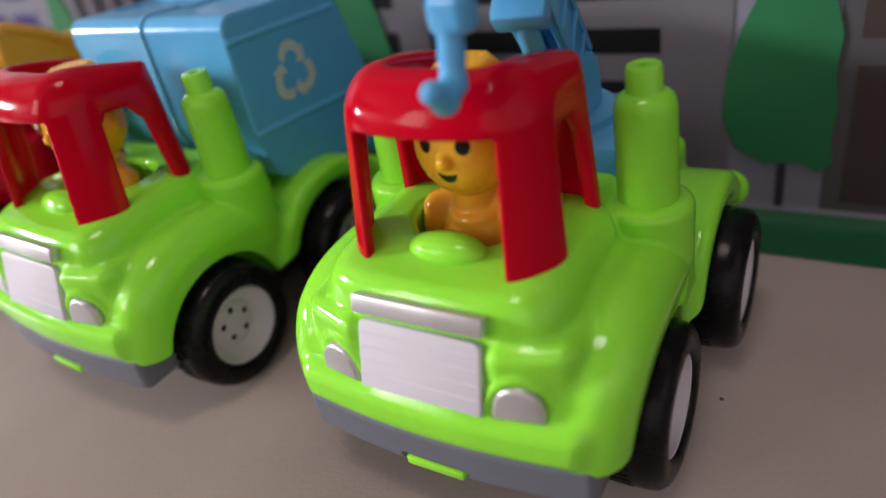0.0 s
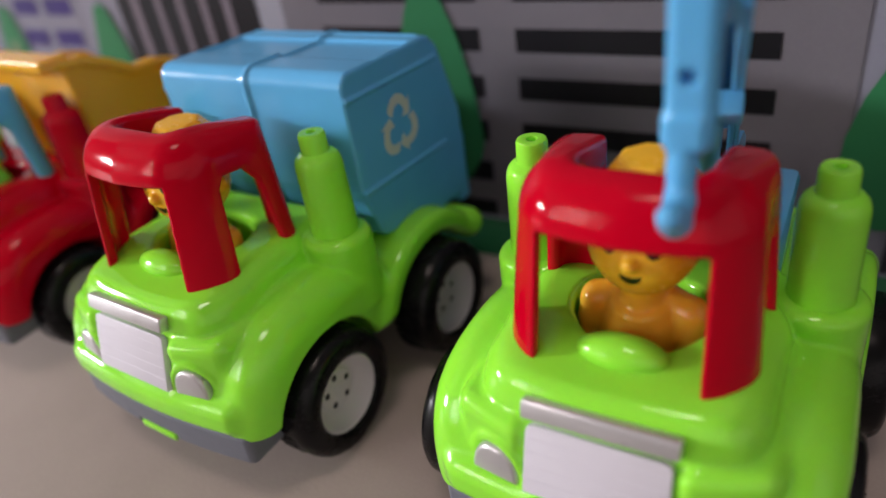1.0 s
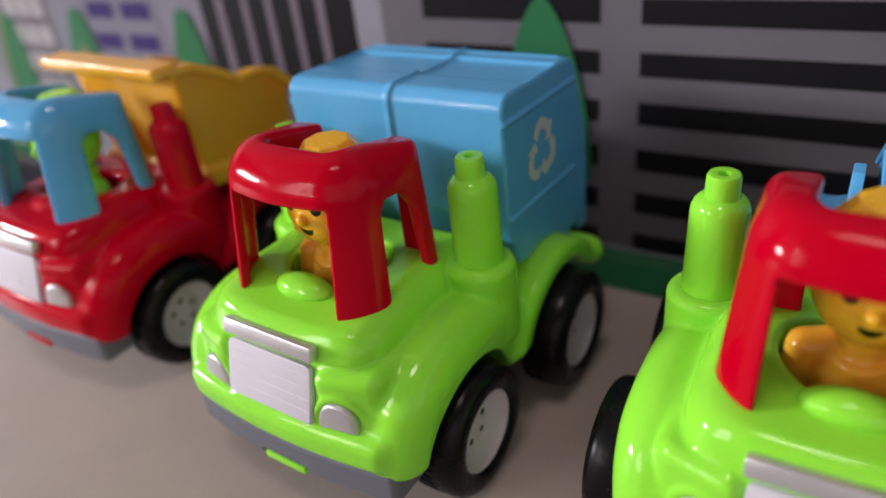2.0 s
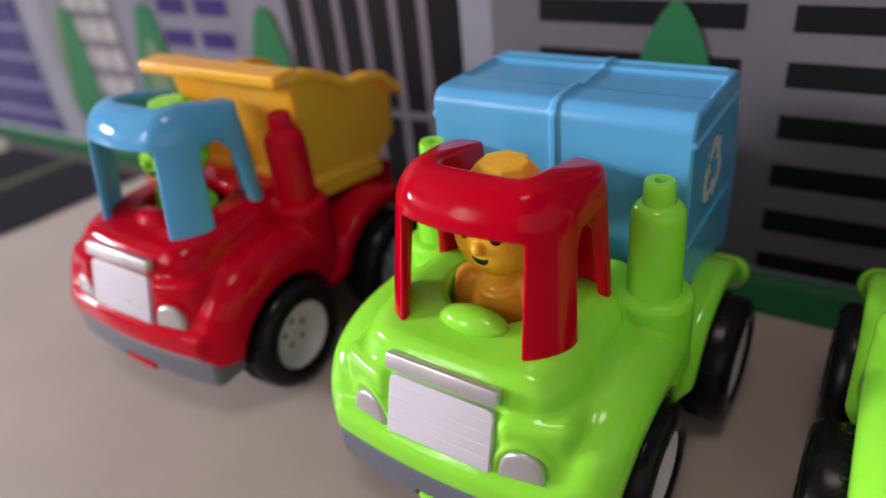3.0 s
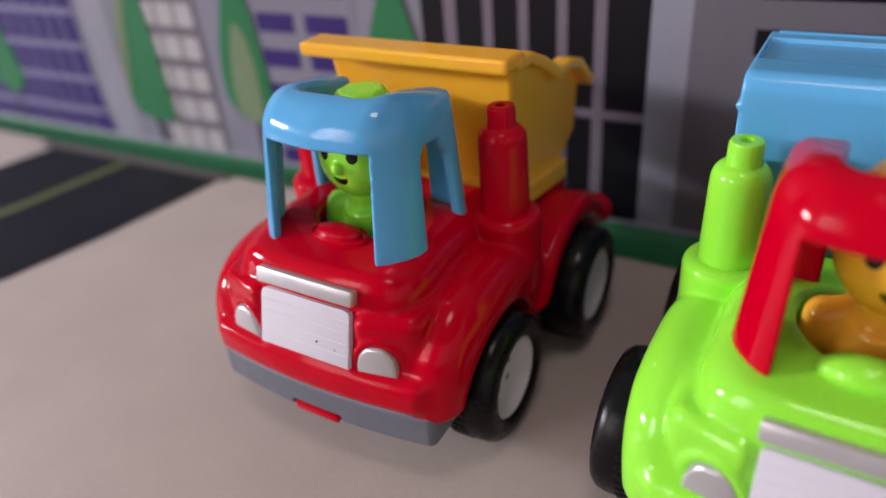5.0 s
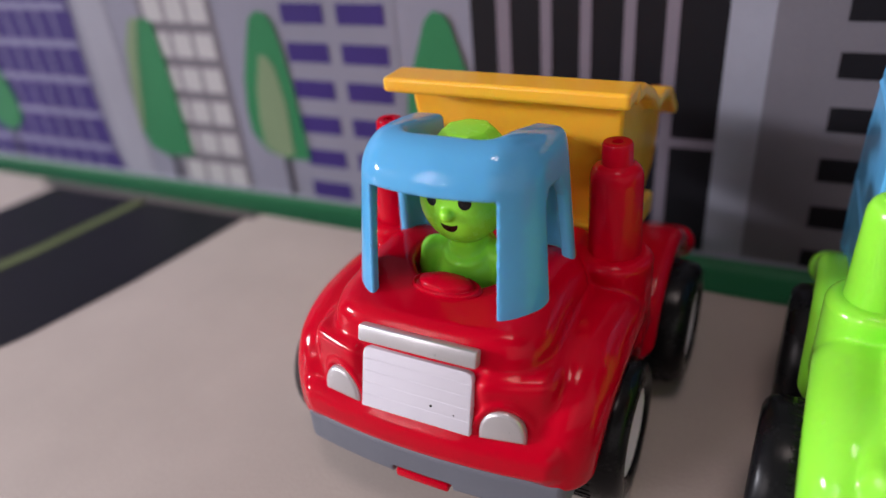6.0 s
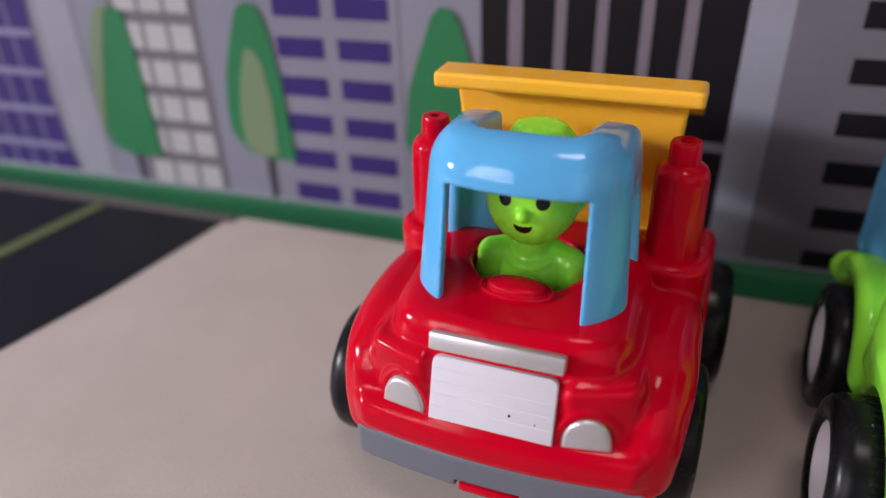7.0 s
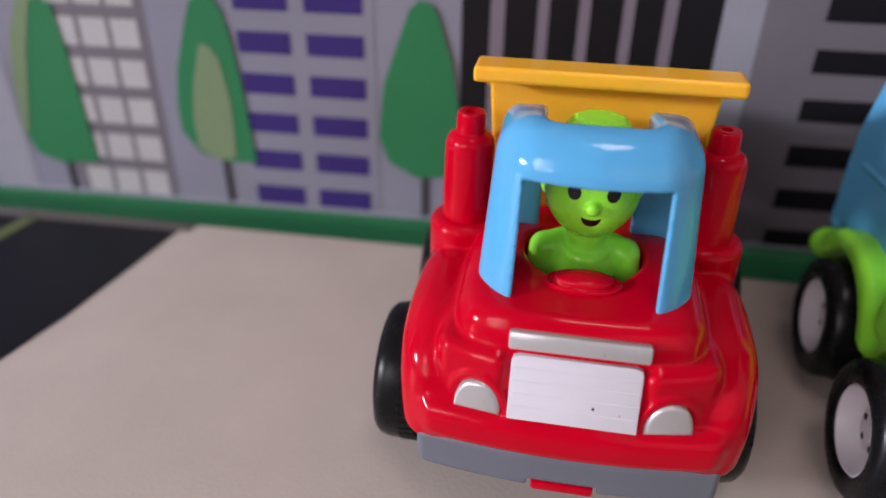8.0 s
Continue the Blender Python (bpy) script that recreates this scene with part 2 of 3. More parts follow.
def moulded(name, f, lo, hi, h):
    """Skins f(x, y, z) < 0 with quads, draws the skin onto f = 0 and takes the normals from f."""
    ax = [np.arange(a, b + h, h) for a, b in zip(lo, hi)]
    inside = f(*np.meshgrid(*ax, indexing="ij")) < 0
    n = [len(a) - 1 for a in ax]
    count = np.zeros(n, int)
    for i in (0, 1):
        for j in (0, 1):
            for k in (0, 1):
                count += inside[i:n[0] + i, j:n[1] + j, k:n[2] + k]
    cells = np.argwhere((count > 0) & (count < 8))
    index = np.full(n, -1)
    index[tuple(cells.T)] = np.arange(len(cells))
    p = np.array(lo) + (cells + 0.5) * h
    for _ in range(5):
        value, e = f(*p.T), 0.05
        g = np.stack([(f(*(p + e * d).T) - f(*(p - e * d).T)) / (2 * e) for d in np.eye(3)], 1)
        size = np.maximum((g * g).sum(1), 0.05)
        p = p - np.clip(value / size, -h, h)[:, None] * g
    normals = g / np.sqrt(size)[:, None]
    quads = []
    for axis in range(3):
        a, b = (axis + 1) % 3, (axis + 2) % 3
        first, last = [slice(None)] * 3, [slice(None)] * 3
        first[axis], last[axis] = slice(None, -1), slice(1, None)
        s0, s1 = inside[tuple(first)], inside[tuple(last)]
        for rising in (True, False):
            at = np.argwhere((s0 & ~s1) if rising else (~s0 & s1))
            at = at[(at[:, a] > 0) & (at[:, b] > 0) & (at[:, a] < n[a]) & (at[:, b] < n[b])]
            da, db = np.eye(3, dtype=int)[a], np.eye(3, dtype=int)[b]
            ring = [at - da - db, at - db, at, at - da]
            if not rising:
                ring = ring[::-1]
            quads.append(np.stack([index[tuple(c.T)] for c in ring], 1))
    quads = np.concatenate(quads)
    quads = quads[(quads >= 0).all(1)]
    data = bpy.data.meshes.new(name)
    data.from_pydata((p * MM).tolist(), [], quads.tolist())
    data.update()
    data.shade_smooth()
    data.normals_split_custom_set_from_vertices(normals.tolist())
    return data


def recoloured(data, material):
    data = data.copy()
    data.materials.clear()
    data.materials.append(material)
    return data


# ---- setting: unseen room added to enclose the light, play sheet ----
def wall_slab(name, x0, x1, y0, y1, z0, z1, material):
    ob = part(name, block(x0 * 1000, x1 * 1000, y0 * 1000, y1 * 1000, z0 * 1000, z1 * 1000, 0), material, None)
    return tagged(ob, kind="structure")


tagged(wall_slab("floor", -4.2, 2.3, -2.6, 0.30, -0.12, -0.003, BOARDS), "worn brown wooden room floor under the play sheet", "floor")
tagged(wall_slab("ceiling", -4.2, 2.3, -2.6, 0.30, 2.4, 2.5, PLASTER), "plain grey plaster ceiling of the unseen room", "ceiling")
fixture = tagged(new("ceiling_fill_fixture"), "round white ceiling fixture, unseen and added for fill light", "lamp")
fixture.location = (LAMP_AT[0], LAMP_AT[1], 2.4)
tagged(wall_slab("wall_north", -4.2, 2.3, 0.17, 0.30, -0.003, 2.4, PLASTER), "plain grey unseen wall behind the printed sheet", "wall")
west = tagged(new("wall_west"), "unseen grey plaster side wall with a slit window", "wall", kind="structure")
SL, SR, SB, ST = SLIT_Y - SLIT_W / 2 - 0.03, SLIT_Y + SLIT_W / 2 + 0.03, SLIT_Z - SLIT_H / 2 - 0.03, SLIT_Z + SLIT_H / 2 + 0.03
for y0, y1, z0, z1 in ((-2.6, SL, -0.12, 2.5), (SR, 0.30, -0.12, 2.5), (SL, SR, -0.12, SB), (SL, SR, ST, 2.5)):
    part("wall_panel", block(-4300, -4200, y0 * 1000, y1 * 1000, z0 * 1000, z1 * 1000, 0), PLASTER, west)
slit = tagged(new("window_2"), "high white painted slit window in plaster wall", "window", kind="structure")
for z0, z1 in ((SB, SB + 0.028), (ST - 0.028, ST)):
    part("window_rail", block(-4260, -4190, SL * 1000, SR * 1000, z0 * 1000, z1 * 1000, 3), FRAME, slit)
for y0, y1 in ((SL, SL + 0.028), (SR - 0.028, SR)):
    part("window_frame", block(-4255, -4195, y0 * 1000, y1 * 1000, (SB + 0.028) * 1000, (ST - 0.028) * 1000, 3), FRAME, slit)
# unseen east wall acts as a reflector for the slit window's light
tagged(wall_slab("bounce_wall_east", 2.3, 2.4, -2.6, 0.30, -0.12, 2.5, BOUNCE_WHITE), "unseen white side wall added to bounce light", "wall")
south = tagged(new("wall_south"), "unseen grey plaster wall with a divided window opening", "wall", kind="structure")
WL, WR, WB, WT = WIN_X - WIN_W / 2, WIN_X + WIN_W / 2, WIN_Z - WIN_H / 2, WIN_Z + WIN_H / 2
BL, BR, BB, BT = BROAD_X - BROAD_W / 2, BROAD_X + BROAD_W / 2, BROAD_Z - BROAD_H / 2, BROAD_Z + BROAD_H / 2
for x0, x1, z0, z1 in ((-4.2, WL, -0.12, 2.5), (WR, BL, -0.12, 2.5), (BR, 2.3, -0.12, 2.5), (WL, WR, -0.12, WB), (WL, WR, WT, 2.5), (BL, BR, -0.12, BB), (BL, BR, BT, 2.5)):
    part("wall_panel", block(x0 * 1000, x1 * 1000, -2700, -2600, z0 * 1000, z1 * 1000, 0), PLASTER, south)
# frame round the added fill light
broad = tagged(new("fill_window"), "broad white painted window, unseen and added for fill light", "window", kind="structure")
for x0, x1 in ((BL, BL + 0.06), (BR - 0.06, BR)):
    part("window_frame", block(x0 * 1000, x1 * 1000, -2660, -2590, BB * 1000, BT * 1000, 4), FRAME, broad)
for z0, z1 in ((BB, BB + 0.06), (BT - 0.06, BT)):
    part("window_rail", block((BL + 0.06) * 1000, (BR - 0.06) * 1000, -2655, -2595, z0 * 1000, z1 * 1000, 4), FRAME, broad)
window = tagged(new("window_1"), "white painted window with four stacked panes", "window", kind="structure")
for x0, x1 in ((WL, WL + 0.05), (WR - 0.05, WR)):
    part("window_frame", block(x0 * 1000, x1 * 1000, -2660, -2590, WB * 1000, WT * 1000, 4), FRAME, window)
edges = [WB] + [z + side * PANE_H / 2 for z in PANES for side in (-1, 1)] + [WT]
for z0, z1 in zip(edges[::2], edges[1::2]):
    part("window_rail", block((WL + 0.05) * 1000, (WR - 0.05) * 1000, -2655, -2595, z0 * 1000, z1 * 1000, 4), FRAME, window)

part("rim", to_mesh("rim", lathe([(305, -60), (315, -62), (320, -50), (320, 0), (305, 0), (305, -60)], 48)), FRAME, fixture)

# The sheet lies flat, bends up in a tight curve and hangs upright.
WALL_Y, BEND, LIFT = 151.5, 9.0, 2.0


def sheet_profile(off, start, end):
    """(y, z) along the sheet between two arc lengths taken from the foot of the bend, off millimetres proud."""
    pts = []
    arc = BEND * math.pi / 2
    stops = [start] + [s for s in [arc * k / 8 for k in range(9)] if start < s < end] + [end]
    for s in stops:
        if s <= 0:
            pts.append((WALL_Y - BEND + s, LIFT + off))
        elif s >= arc:
            pts.append((WALL_Y - off, LIFT + BEND + s - arc))
        else:
            a = s / BEND
            pts.append((WALL_Y - BEND + (BEND - off) * math.sin(a), LIFT + BEND - (BEND - off) * math.cos(a)))
    return pts


def sheet_strip(x0, x1, off, start, end, columns=1):
    bm = bmesh.new()
    cols = []
    for k in range(columns + 1):
        x = x0 + (x1 - x0) * k / columns
        cols.append([bm.verts.new((x * MM, y * MM, z * MM)) for y, z in sheet_profile(off, start, end)])
    for a, b in zip(cols, cols[1:]):
        for k in range(len(a) - 1):
            bm.faces.new((a[k], b[k], b[k + 1], a[k + 1]))
    return bm


def verge_strip():
    """The printed strip widens towards the east end, where its foot runs further out on the floor."""
    bm = bmesh.new()
    cols = []
    for k in range(32):
        x = -900 + 1550 * k / 31
        foot = -9 - 11 * min(1, max(0, (x + 420) / 520))
        cols.append([bm.verts.new((x * MM, y * MM, z * MM)) for y, z in sheet_profile(0.5, -22, 9.5)])
        a, b = cols[-1][0], WALL_Y - BEND + foot
        a.co.y = b * MM
    for a, b in zip(cols, cols[1:]):
        for k in range(len(a) - 1):
            bm.faces.new((a[k], b[k], b[k + 1], a[k + 1]))
    return bm


backdrop = tagged(new("backdrop"), "printed vinyl play sheet with city towers hanging upright", "backdrop", kind="structure")
sheet_bm = sheet_strip(-900, 650, 0.0, -620, 420)
sheet_data = bpy.data.meshes.new("sheet")
sheet_bm.to_mesh(sheet_data)
sheet_bm.free()
smoothed(sheet_data)
sheet = part("sheet", sheet_data, MAT, backdrop, "beige vinyl sheet bent up at the back")
solid_mod = sheet.modifiers.new("thickness", "SOLIDIFY")
solid_mod.thickness, solid_mod.offset = 0.0012, -1
verge_data = to_mesh("verge", verge_strip())
part("verge", verge_data, VERGE, backdrop, "printed dark green strip along the fold")
part("sky", to_mesh("sky", sheet_strip(-900, 650, 0.3, 9.0, 420)), SKY, backdrop, "printed pale lilac sky")


def print_flat(name, outline, material, layer, label=""):
    """A printed patch on the upright sheet: outline of (x, z) in millimetres."""
    bm = bmesh.new()
    bm.faces.new([bm.verts.new((x * MM, (WALL_Y - 0.3 - 0.35 * layer) * MM, max(z, 8.5) * MM)) for x, z in outline])
    bmesh.ops.recalc_face_normals(bm, faces=bm.faces)
    if bm.faces[:][0].normal.y > 0:
        bmesh.ops.reverse_faces(bm, faces=bm.faces)
    return part(name, bm, material, backdrop, label)


def rect(x0, x1, z0, z1):
    return [(x0, z0), (x1, z0), (x1, z1), (x0, z1)]


def leaf(xc, half, z0, z1, lean=0.0, steps=36):
    """A tapered crown, widest low down, with a rounded tip."""
    pts = []
    for k in range(steps):
        a = 2 * math.pi * k / steps
        v = -math.cos(a)
        t = (v + 1) / 2
        w = (t / 0.22) ** 0.45 if t < 0.22 else (1 - ((t - 0.22) / 0.78) ** 1.7) ** 0.62
        pts.append((xc + half * w * (1 if math.sin(a) > 0 else -1) + lean * t, z0 + (z1 - z0) * t))
    return pts


# purple glass tower with a pale grid
print_flat("printed_tower", [(-900, 8), (-470, 8), (-474, 24), (-476, 57), (-475, 94), (-473, 113), (-470, 300), (-900, 300)], PURPLE, 1, "printed purple glass tower")
for row in range(11):
    z0 = 22 + row * 23.5
    print_flat("printed_bar", [(-900, z0), (-475, z0), (-475, z0 + 4.5), (-900, z0 + 4.5)], LILAC, 3)
for col in range(16):
    x0 = -490 - col * 15.0
    print_flat("printed_bar", rect(x0 - 1.5, x0, 8, 300), LILAC, 2)
print_flat("printed_tower", [(-467.5, 8), (-443, 8), (-443, 300), (-464, 300), (-467, 113), (-468, 57)], PALE, 1, "printed pale curved wall")
# white windowed tower
print_flat("printed_tower", rect(-416, -360, 8, 300), TOWER, 1, "printed grey tower with white windows")
for row in range(12):
    for col in range(3):
        x0 = -411 + col * 16.5
        print_flat("printed_window", rect(x0, x0 + 14, 9 + row * 20.3, 23 + row * 20.3), WHITE_INK, 2)
# purple windows on pale wall
print_flat("printed_tower", rect(-322, -246, 8, 300), SKY, 1, "printed pale tower with purple windows")
for row in range(11):
    for x0, x1 in ((-313.5, -287), (-279, -251)):
        print_flat("printed_window", rect(x0, x1, 9.5 + row * 20.4, 20 + row * 20.4), PURPLE, 2)
# tall dark tower with upright bars
print_flat("printed_tower", rect(-205, -92, 8, 300), CHARCOAL, 1, "printed black glass tower")
for x0, x1 in ((-192, -185.5), (-171, -166), (-153, -148), (-134, -129), (-116.5, -111)):
    print_flat("printed_bar", rect(x0, x1, 8, 300), MAUVE, 2)
print_flat("printed_bar", rect(-205, -92, 61, 65.5), MAUVE, 3)
print_flat("printed_bar", rect(-92, -75, 8, 300), PALE, 1, "printed pale tower edge")
# grey tower with long dark windows
print_flat("printed_tower", rect(-75, 180, 8, 300), TOWER, 1, "printed grey tower")
for row in range(11):
    z1 = 17.3 + row * 22.25
    for x0, x1 in ((-50, 39), (57, 165)):
        print_flat("printed_window", rect(x0, x1, z1 - 10.5, z1), CHARCOAL, 2)
print_flat("printed_bar", rect(180, 192, 8, 300), TOWER, 2, "printed pale tower edge")
# brown building at the end, its wall colour darkened for the shade there
print_flat("printed_tower", rect(228, 480, 8, 300), SHADED_WALL, 1, "printed grey tower darkened for shade, with brown windows")
for row in range(4):
    for x0, x1 in ((235, 300), (312, 380), (392, 460)):
        print_flat("printed_window", rect(x0, x1, 13 + row * 66, 69 + row * 66), BROWN, 2)
# trees
for xc, half, z0, z1, lean in ((-575, 18, 30, 90, 0), (13.0, 23.5, 24, 129.5, -1.0)):
    print_flat("printed_trunk", rect(xc - 1.6, xc + 1.6, 8, z0 + 4), TRUNK, 3)
    print_flat("printed_tree", leaf(xc, half, z0, z1, lean), LEAF, 4, "printed bullet-shaped green tree")
for xc, crown in ((-421, [(-413, 113), (-407, 110), (-404.6, 88), (-403.4, 59), (-402, 27), (-424, 24.6), (-437, 29.5), (-441.5, 42), (-437, 70), (-430, 95), (-421, 110)]),
                  (-329, [(-329.4, 118), (-324, 117), (-320, 112), (-317, 99), (-314.3, 76), (-311.5, 33), (-328, 32.5), (-342, 36.5), (-350, 48), (-350, 62), (-347, 80), (-340, 101), (-335, 114)]),
                  (213, [(207, 158), (215, 158), (221, 130), (226, 93), (229.5, 81), (228.5, 66), (230.5, 52), (229.5, 40), (231, 30), (226, 25.4), (221, 28.5), (216, 29), (206, 28), (195, 34.6), (189.5, 47.4), (190.8, 67), (195, 83), (200, 94), (203, 130)]),
                  (-222, [(-224, 119.5), (-219, 118), (-216, 114), (-209, 92), (-205, 67), (-203.6, 37), (-212, 32.5), (-226, 31), (-240, 38.5), (-245, 52), (-242, 79), (-233, 104), (-229, 115)])):
    print_flat("printed_trunk", rect(xc - 1.6, xc + 1.6, 8, 36), TRUNK, 3)
    print_flat("printed_tree", crown, LEAF, 4, "printed slanting green tree")
print_flat("printed_highlight", [(-333, 94.5), (-328, 93.5), (-324, 87), (-321, 66), (-322, 35), (-332, 33.3), (-342, 39), (-342.5, 55), (-339.5, 74)], SAGE, 5, "printed sage patch on a tree")
print_flat("printed_highlight", [(-441.5, 42), (-439, 40), (-433, 62), (-426, 88), (-418, 110), (-414, 113), (-424, 112), (-433, 95), (-439, 70)], SAGE, 5, "printed sage edge of a tree")
part("printed_kerb", to_mesh("printed_kerb", sheet_strip(-530, -343, 0.5, -18, -9.5)), KERB, backdrop, "printed grey kerb line")


def floor_print(name, outline, material, layer, label):
    bm = bmesh.new()
    bm.faces.new([bm.verts.new((x * MM, y * MM, (LIFT + 0.25 + 0.25 * layer) * MM)) for x, y in outline])
    bmesh.ops.recalc_face_normals(bm, faces=bm.faces)
    if bm.faces[:][0].normal.z < 0:
        bmesh.ops.reverse_faces(bm, faces=bm.faces)
    return part(name, bm, material, backdrop, label)


floor_print("printed_road", [(-512, 131.5), (-348, 131.5), (-354, 96), (-363, 47), (-377, -4), (-402, -60), (-440, -140), (-600, -140), (-560, -40), (-530, 40)], ROAD, 0, "printed black road")
floor_print("printed_line", [(-437, 127), (-429, 125), (-436, 90), (-443, 52), (-470, -40), (-480, -36), (-451, 60), (-445, 90)], LINE, 1, "printed yellow-green road line")


# ---- the toy trucks ----
def bowed(y, x):
    """The front of the truck is slightly bowed."""
    return y - 0.0020 * x * x


def body_shape(x, y, z):
    x = np.abs(x)
    yb = bowed(y, x)
    nose = d_box(x, yb, z, (0, -6, 54.5), (18.8, 38, 16.5), 4)
    plan = np.sqrt(np.maximum(x - 16.5, 0) ** 2 + np.maximum(-18.5 - yb, 0) ** 2) - 19
    hood = smax(smax(smax(plan, z - 76.6 + 0.11 * np.maximum(-12 - y, 0), 11), 48 - z, 3), yb - 16, 9)
    nose = smax(smin(nose, hood, 3.5), (-39.2 + 0.30 * (z - 47) - yb) * 0.955, 4)
    deck = d_box(x, y, z, (0, 14, 56), (31, 24, 20), 6)
    pod = d_box(x, y - 0.0055 * x * x, z, (28.8, -29.4, 54.0), (10.6, 10.0, 11.0), 4.0)
    flare = x + 0.10 * np.clip(56 - z, 0, 30)
    bar = d_box(flare, yb, z, (0, -24, 39.8), (45.0, 18.2, 6.8), 5.0)
    arch_r = (np.abs((y - 2) / 39) ** 2.6 + np.abs((z - 29) / 38.0) ** 2.6 + 1e-9) ** (1 / 2.6) * 39
    arch = d_drum(arch_r, 0 * z, flare - 38.4, 39.0, 13.7, 11.0)
    arch = smax(arch, 30 - z, 3)
    collar = d_drum(x - 39.5, y - 27.5, z - 58.3, 12.2, 15.2, 3.2)
    body = smin(smin(nose, deck, 6), arch, 2.5)
    body = smin(smin(body, pod, 1.8), bar, 2.0)
    body = smin(body, collar, 1.6)
    # raised brow over each headlight
    brow = np.sqrt((x - 26.4) ** 2 + ((z - 46.8) / 1.32) ** 2) - 8.0
    brow = smax(np.sqrt(brow * brow + (y - 0.0055 * x * x + 39.2) ** 2) - 1.2, 47 - z, 0.8)
    body = smin(body, brow, 1.0)
    bed = d_box(x, y, z, (0, 66, 50), (33, 36, 8), 4)
    body = smin(body, bed, 4)
    # rear mudguard, a fat strip over the wheel
    ring = np.sqrt((y - 63) ** 2 + (z - 22) ** 2)
    guard = np.sqrt(np.maximum(np.abs(x - 43.8) - 6.2, 0) ** 2 + np.maximum(np.abs(ring - 33) - 1.0, 0) ** 2) - 3.6
    guard = smax(guard, 33 - z + 0.10 * (y - 30), 3)
    guard = smin(guard, d_rod(x, y, z, (38, 95.5, 40), (49, 95.5, 40), 6.5, 6.5), 3)
    body = smin(body, guard, 4)
    well = d_drum(y, z - 25, x - 62, 26.5, 24, 3)
    body = smax(body, -well, 1.5)
    rear_well = d_drum(y - 63, z - 22, x - 62, 27.5, 24, 3)
    body = smax(body, -rear_well, 1.5)
    pit = d_drum(x / 1.06, y - 4, z - 80, 16.6, 22, 4)
    body = smax(body, -pit, 2.5)
    return smax(body, 27 - z, 2)


def roof_shape(x, y, z):
    """A rounded cab hood cut open at the front, the sides, the rear and the top: four curved posts and a deep band."""
    x = np.abs(x)
    rise = z - 76
    xs, ys = x + 0.072 * rise, y - 0.14 * rise
    q = d_box(xs, ys - 0.0055 * xs * xs, z, (0, 14.9, 82.6), (30.8, 40, 40), 12.5)
    q = smax(q, z - 122.4 + 0.26 * np.maximum(y + 3, 0), 3)
    ux, uy = np.maximum(xs - 20.8, 0), np.maximum(y - 13.0, 0)
    q = smax(q, np.sqrt(ux * ux + uy * uy) - 10, 1.5)
    hood = q
    inside = smax(q + 3.8, z - 108.0, 1.5)
    window = smax(smax(x - 19.6 + 0.02 * rise, z - 109.0, 0.8), y + 4, 1)
    gap = [(13.0, 60), (11.0, 99), (6.5, 105.5), (-1.5, 106.5), (-4.0, 103.5), (-10.0, 60)]
    flank = smax(d_outline(y, z, gap), 12 - x, 1)
    opening = smax(smax(x - 14.8, -6.0 - y, 7), 100 - z, 1)
    rear = smax(smax(x - 14.6, 8 - y, 1), z - 107, 2)
    hood = smax(hood, -inside, 1.5)
    hood = smax(smax(hood, -window, 1.2), -flank, 2.0)
    return smax(smax(hood, -opening, 2.2), -rear, 1.5)


def figure_shape(x, y, z):
    sx, x = x, np.abs(x)
    # head: broad at the eyes, narrowing to a rounded chin
    drop = np.clip((99 - z) / 15, 0, 1)
    wide = 13.7 - 3.2 * drop ** 2
    head = ((np.abs(x / wide) ** 2.3 + np.abs((y - 4.5) / 13.4) ** 2.3 + np.abs((z - 99.5) / 15.4) ** 2.3 + 1e-9) ** (1 / 2.3) - 1) * 13
    head = smin(head, d_ball(x, y, z, (0, -9.0, 98.3), (2.1, 2.3, 2.1)), 1.0)
    head = smin(head, d_ball(x, y, z, (13.2, 7, 98), (1.8, 2.8, 3.4)), 1.2)
    # shirt with short sleeves, a collar line and folded arms at the sides
    x = x * 1.11
    torso = d_ball(x, y, z, (0, 3.8, 69), (12.9, 9.6, 15.0))
    sleeve = smin(d_rod(x, y, z, (7.5, 5.0, 79.5), (13.6, 3.6, 77.5), 4.2, 4.6), d_rod(x, y, z, (13.6, 3.6, 77.5), (14.0, 2.6, 72.5), 4.6, 5.0), 1.0)
    sleeve = smax(sleeve, 71.0 - z, 0.8)
    arm = smin(d_rod(x, y, z, (13.9, 2.6, 74), (14.4, -0.5, 66), 4.0, 3.6), d_rod(x, y, z, (14.6, -0.5, 67), (10.5, -5.0, 64), 3.6, 3.0), 1.0)
    collar = np.sqrt((np.sqrt(x * x + (y - 4.2) ** 2) - 7.8) ** 2 + (z - 80.6 - 0.28 * (y - 4)) ** 2) - 0.9
    torso = smin(smin(smin(torso, sleeve, 1.6), arm, 0.6), collar, 1.4)
    torso = smin(torso * 0.92, d_rod(x, y, z, (0, 4.5, 78), (0, 4.5, 90), 6.8, 6.8), 1.0)
    # helmet of eight flat panels
    x = np.abs(sx)
    turn = (np.arctan2(sx, 8 - y) + math.pi / 8) % (math.pi / 4) - math.pi / 8
    out = np.sqrt(sx * sx + (y - 8) ** 2)
    across = out * np.cos(turn) / 0.962
    cap = smax(smax(across - 14.2, 0.80 * across + 0.60 * (z - 105) - 13.7, 0.5), z - 118.4 + 0.02 * out, 0.7)
    cap = smax(cap, 107.8 - z + 0.05 * y, 1.0)
    brim = d_drum(x / 1.02, y - 5.5, z - 108.5 - 0.06 * y, 14.9, 1.0, 0.9)
    return smax(smin(smin(smin(head, torso, 0.8), cap, 0.5), brim, 0.8), 58.5 - z, 1)


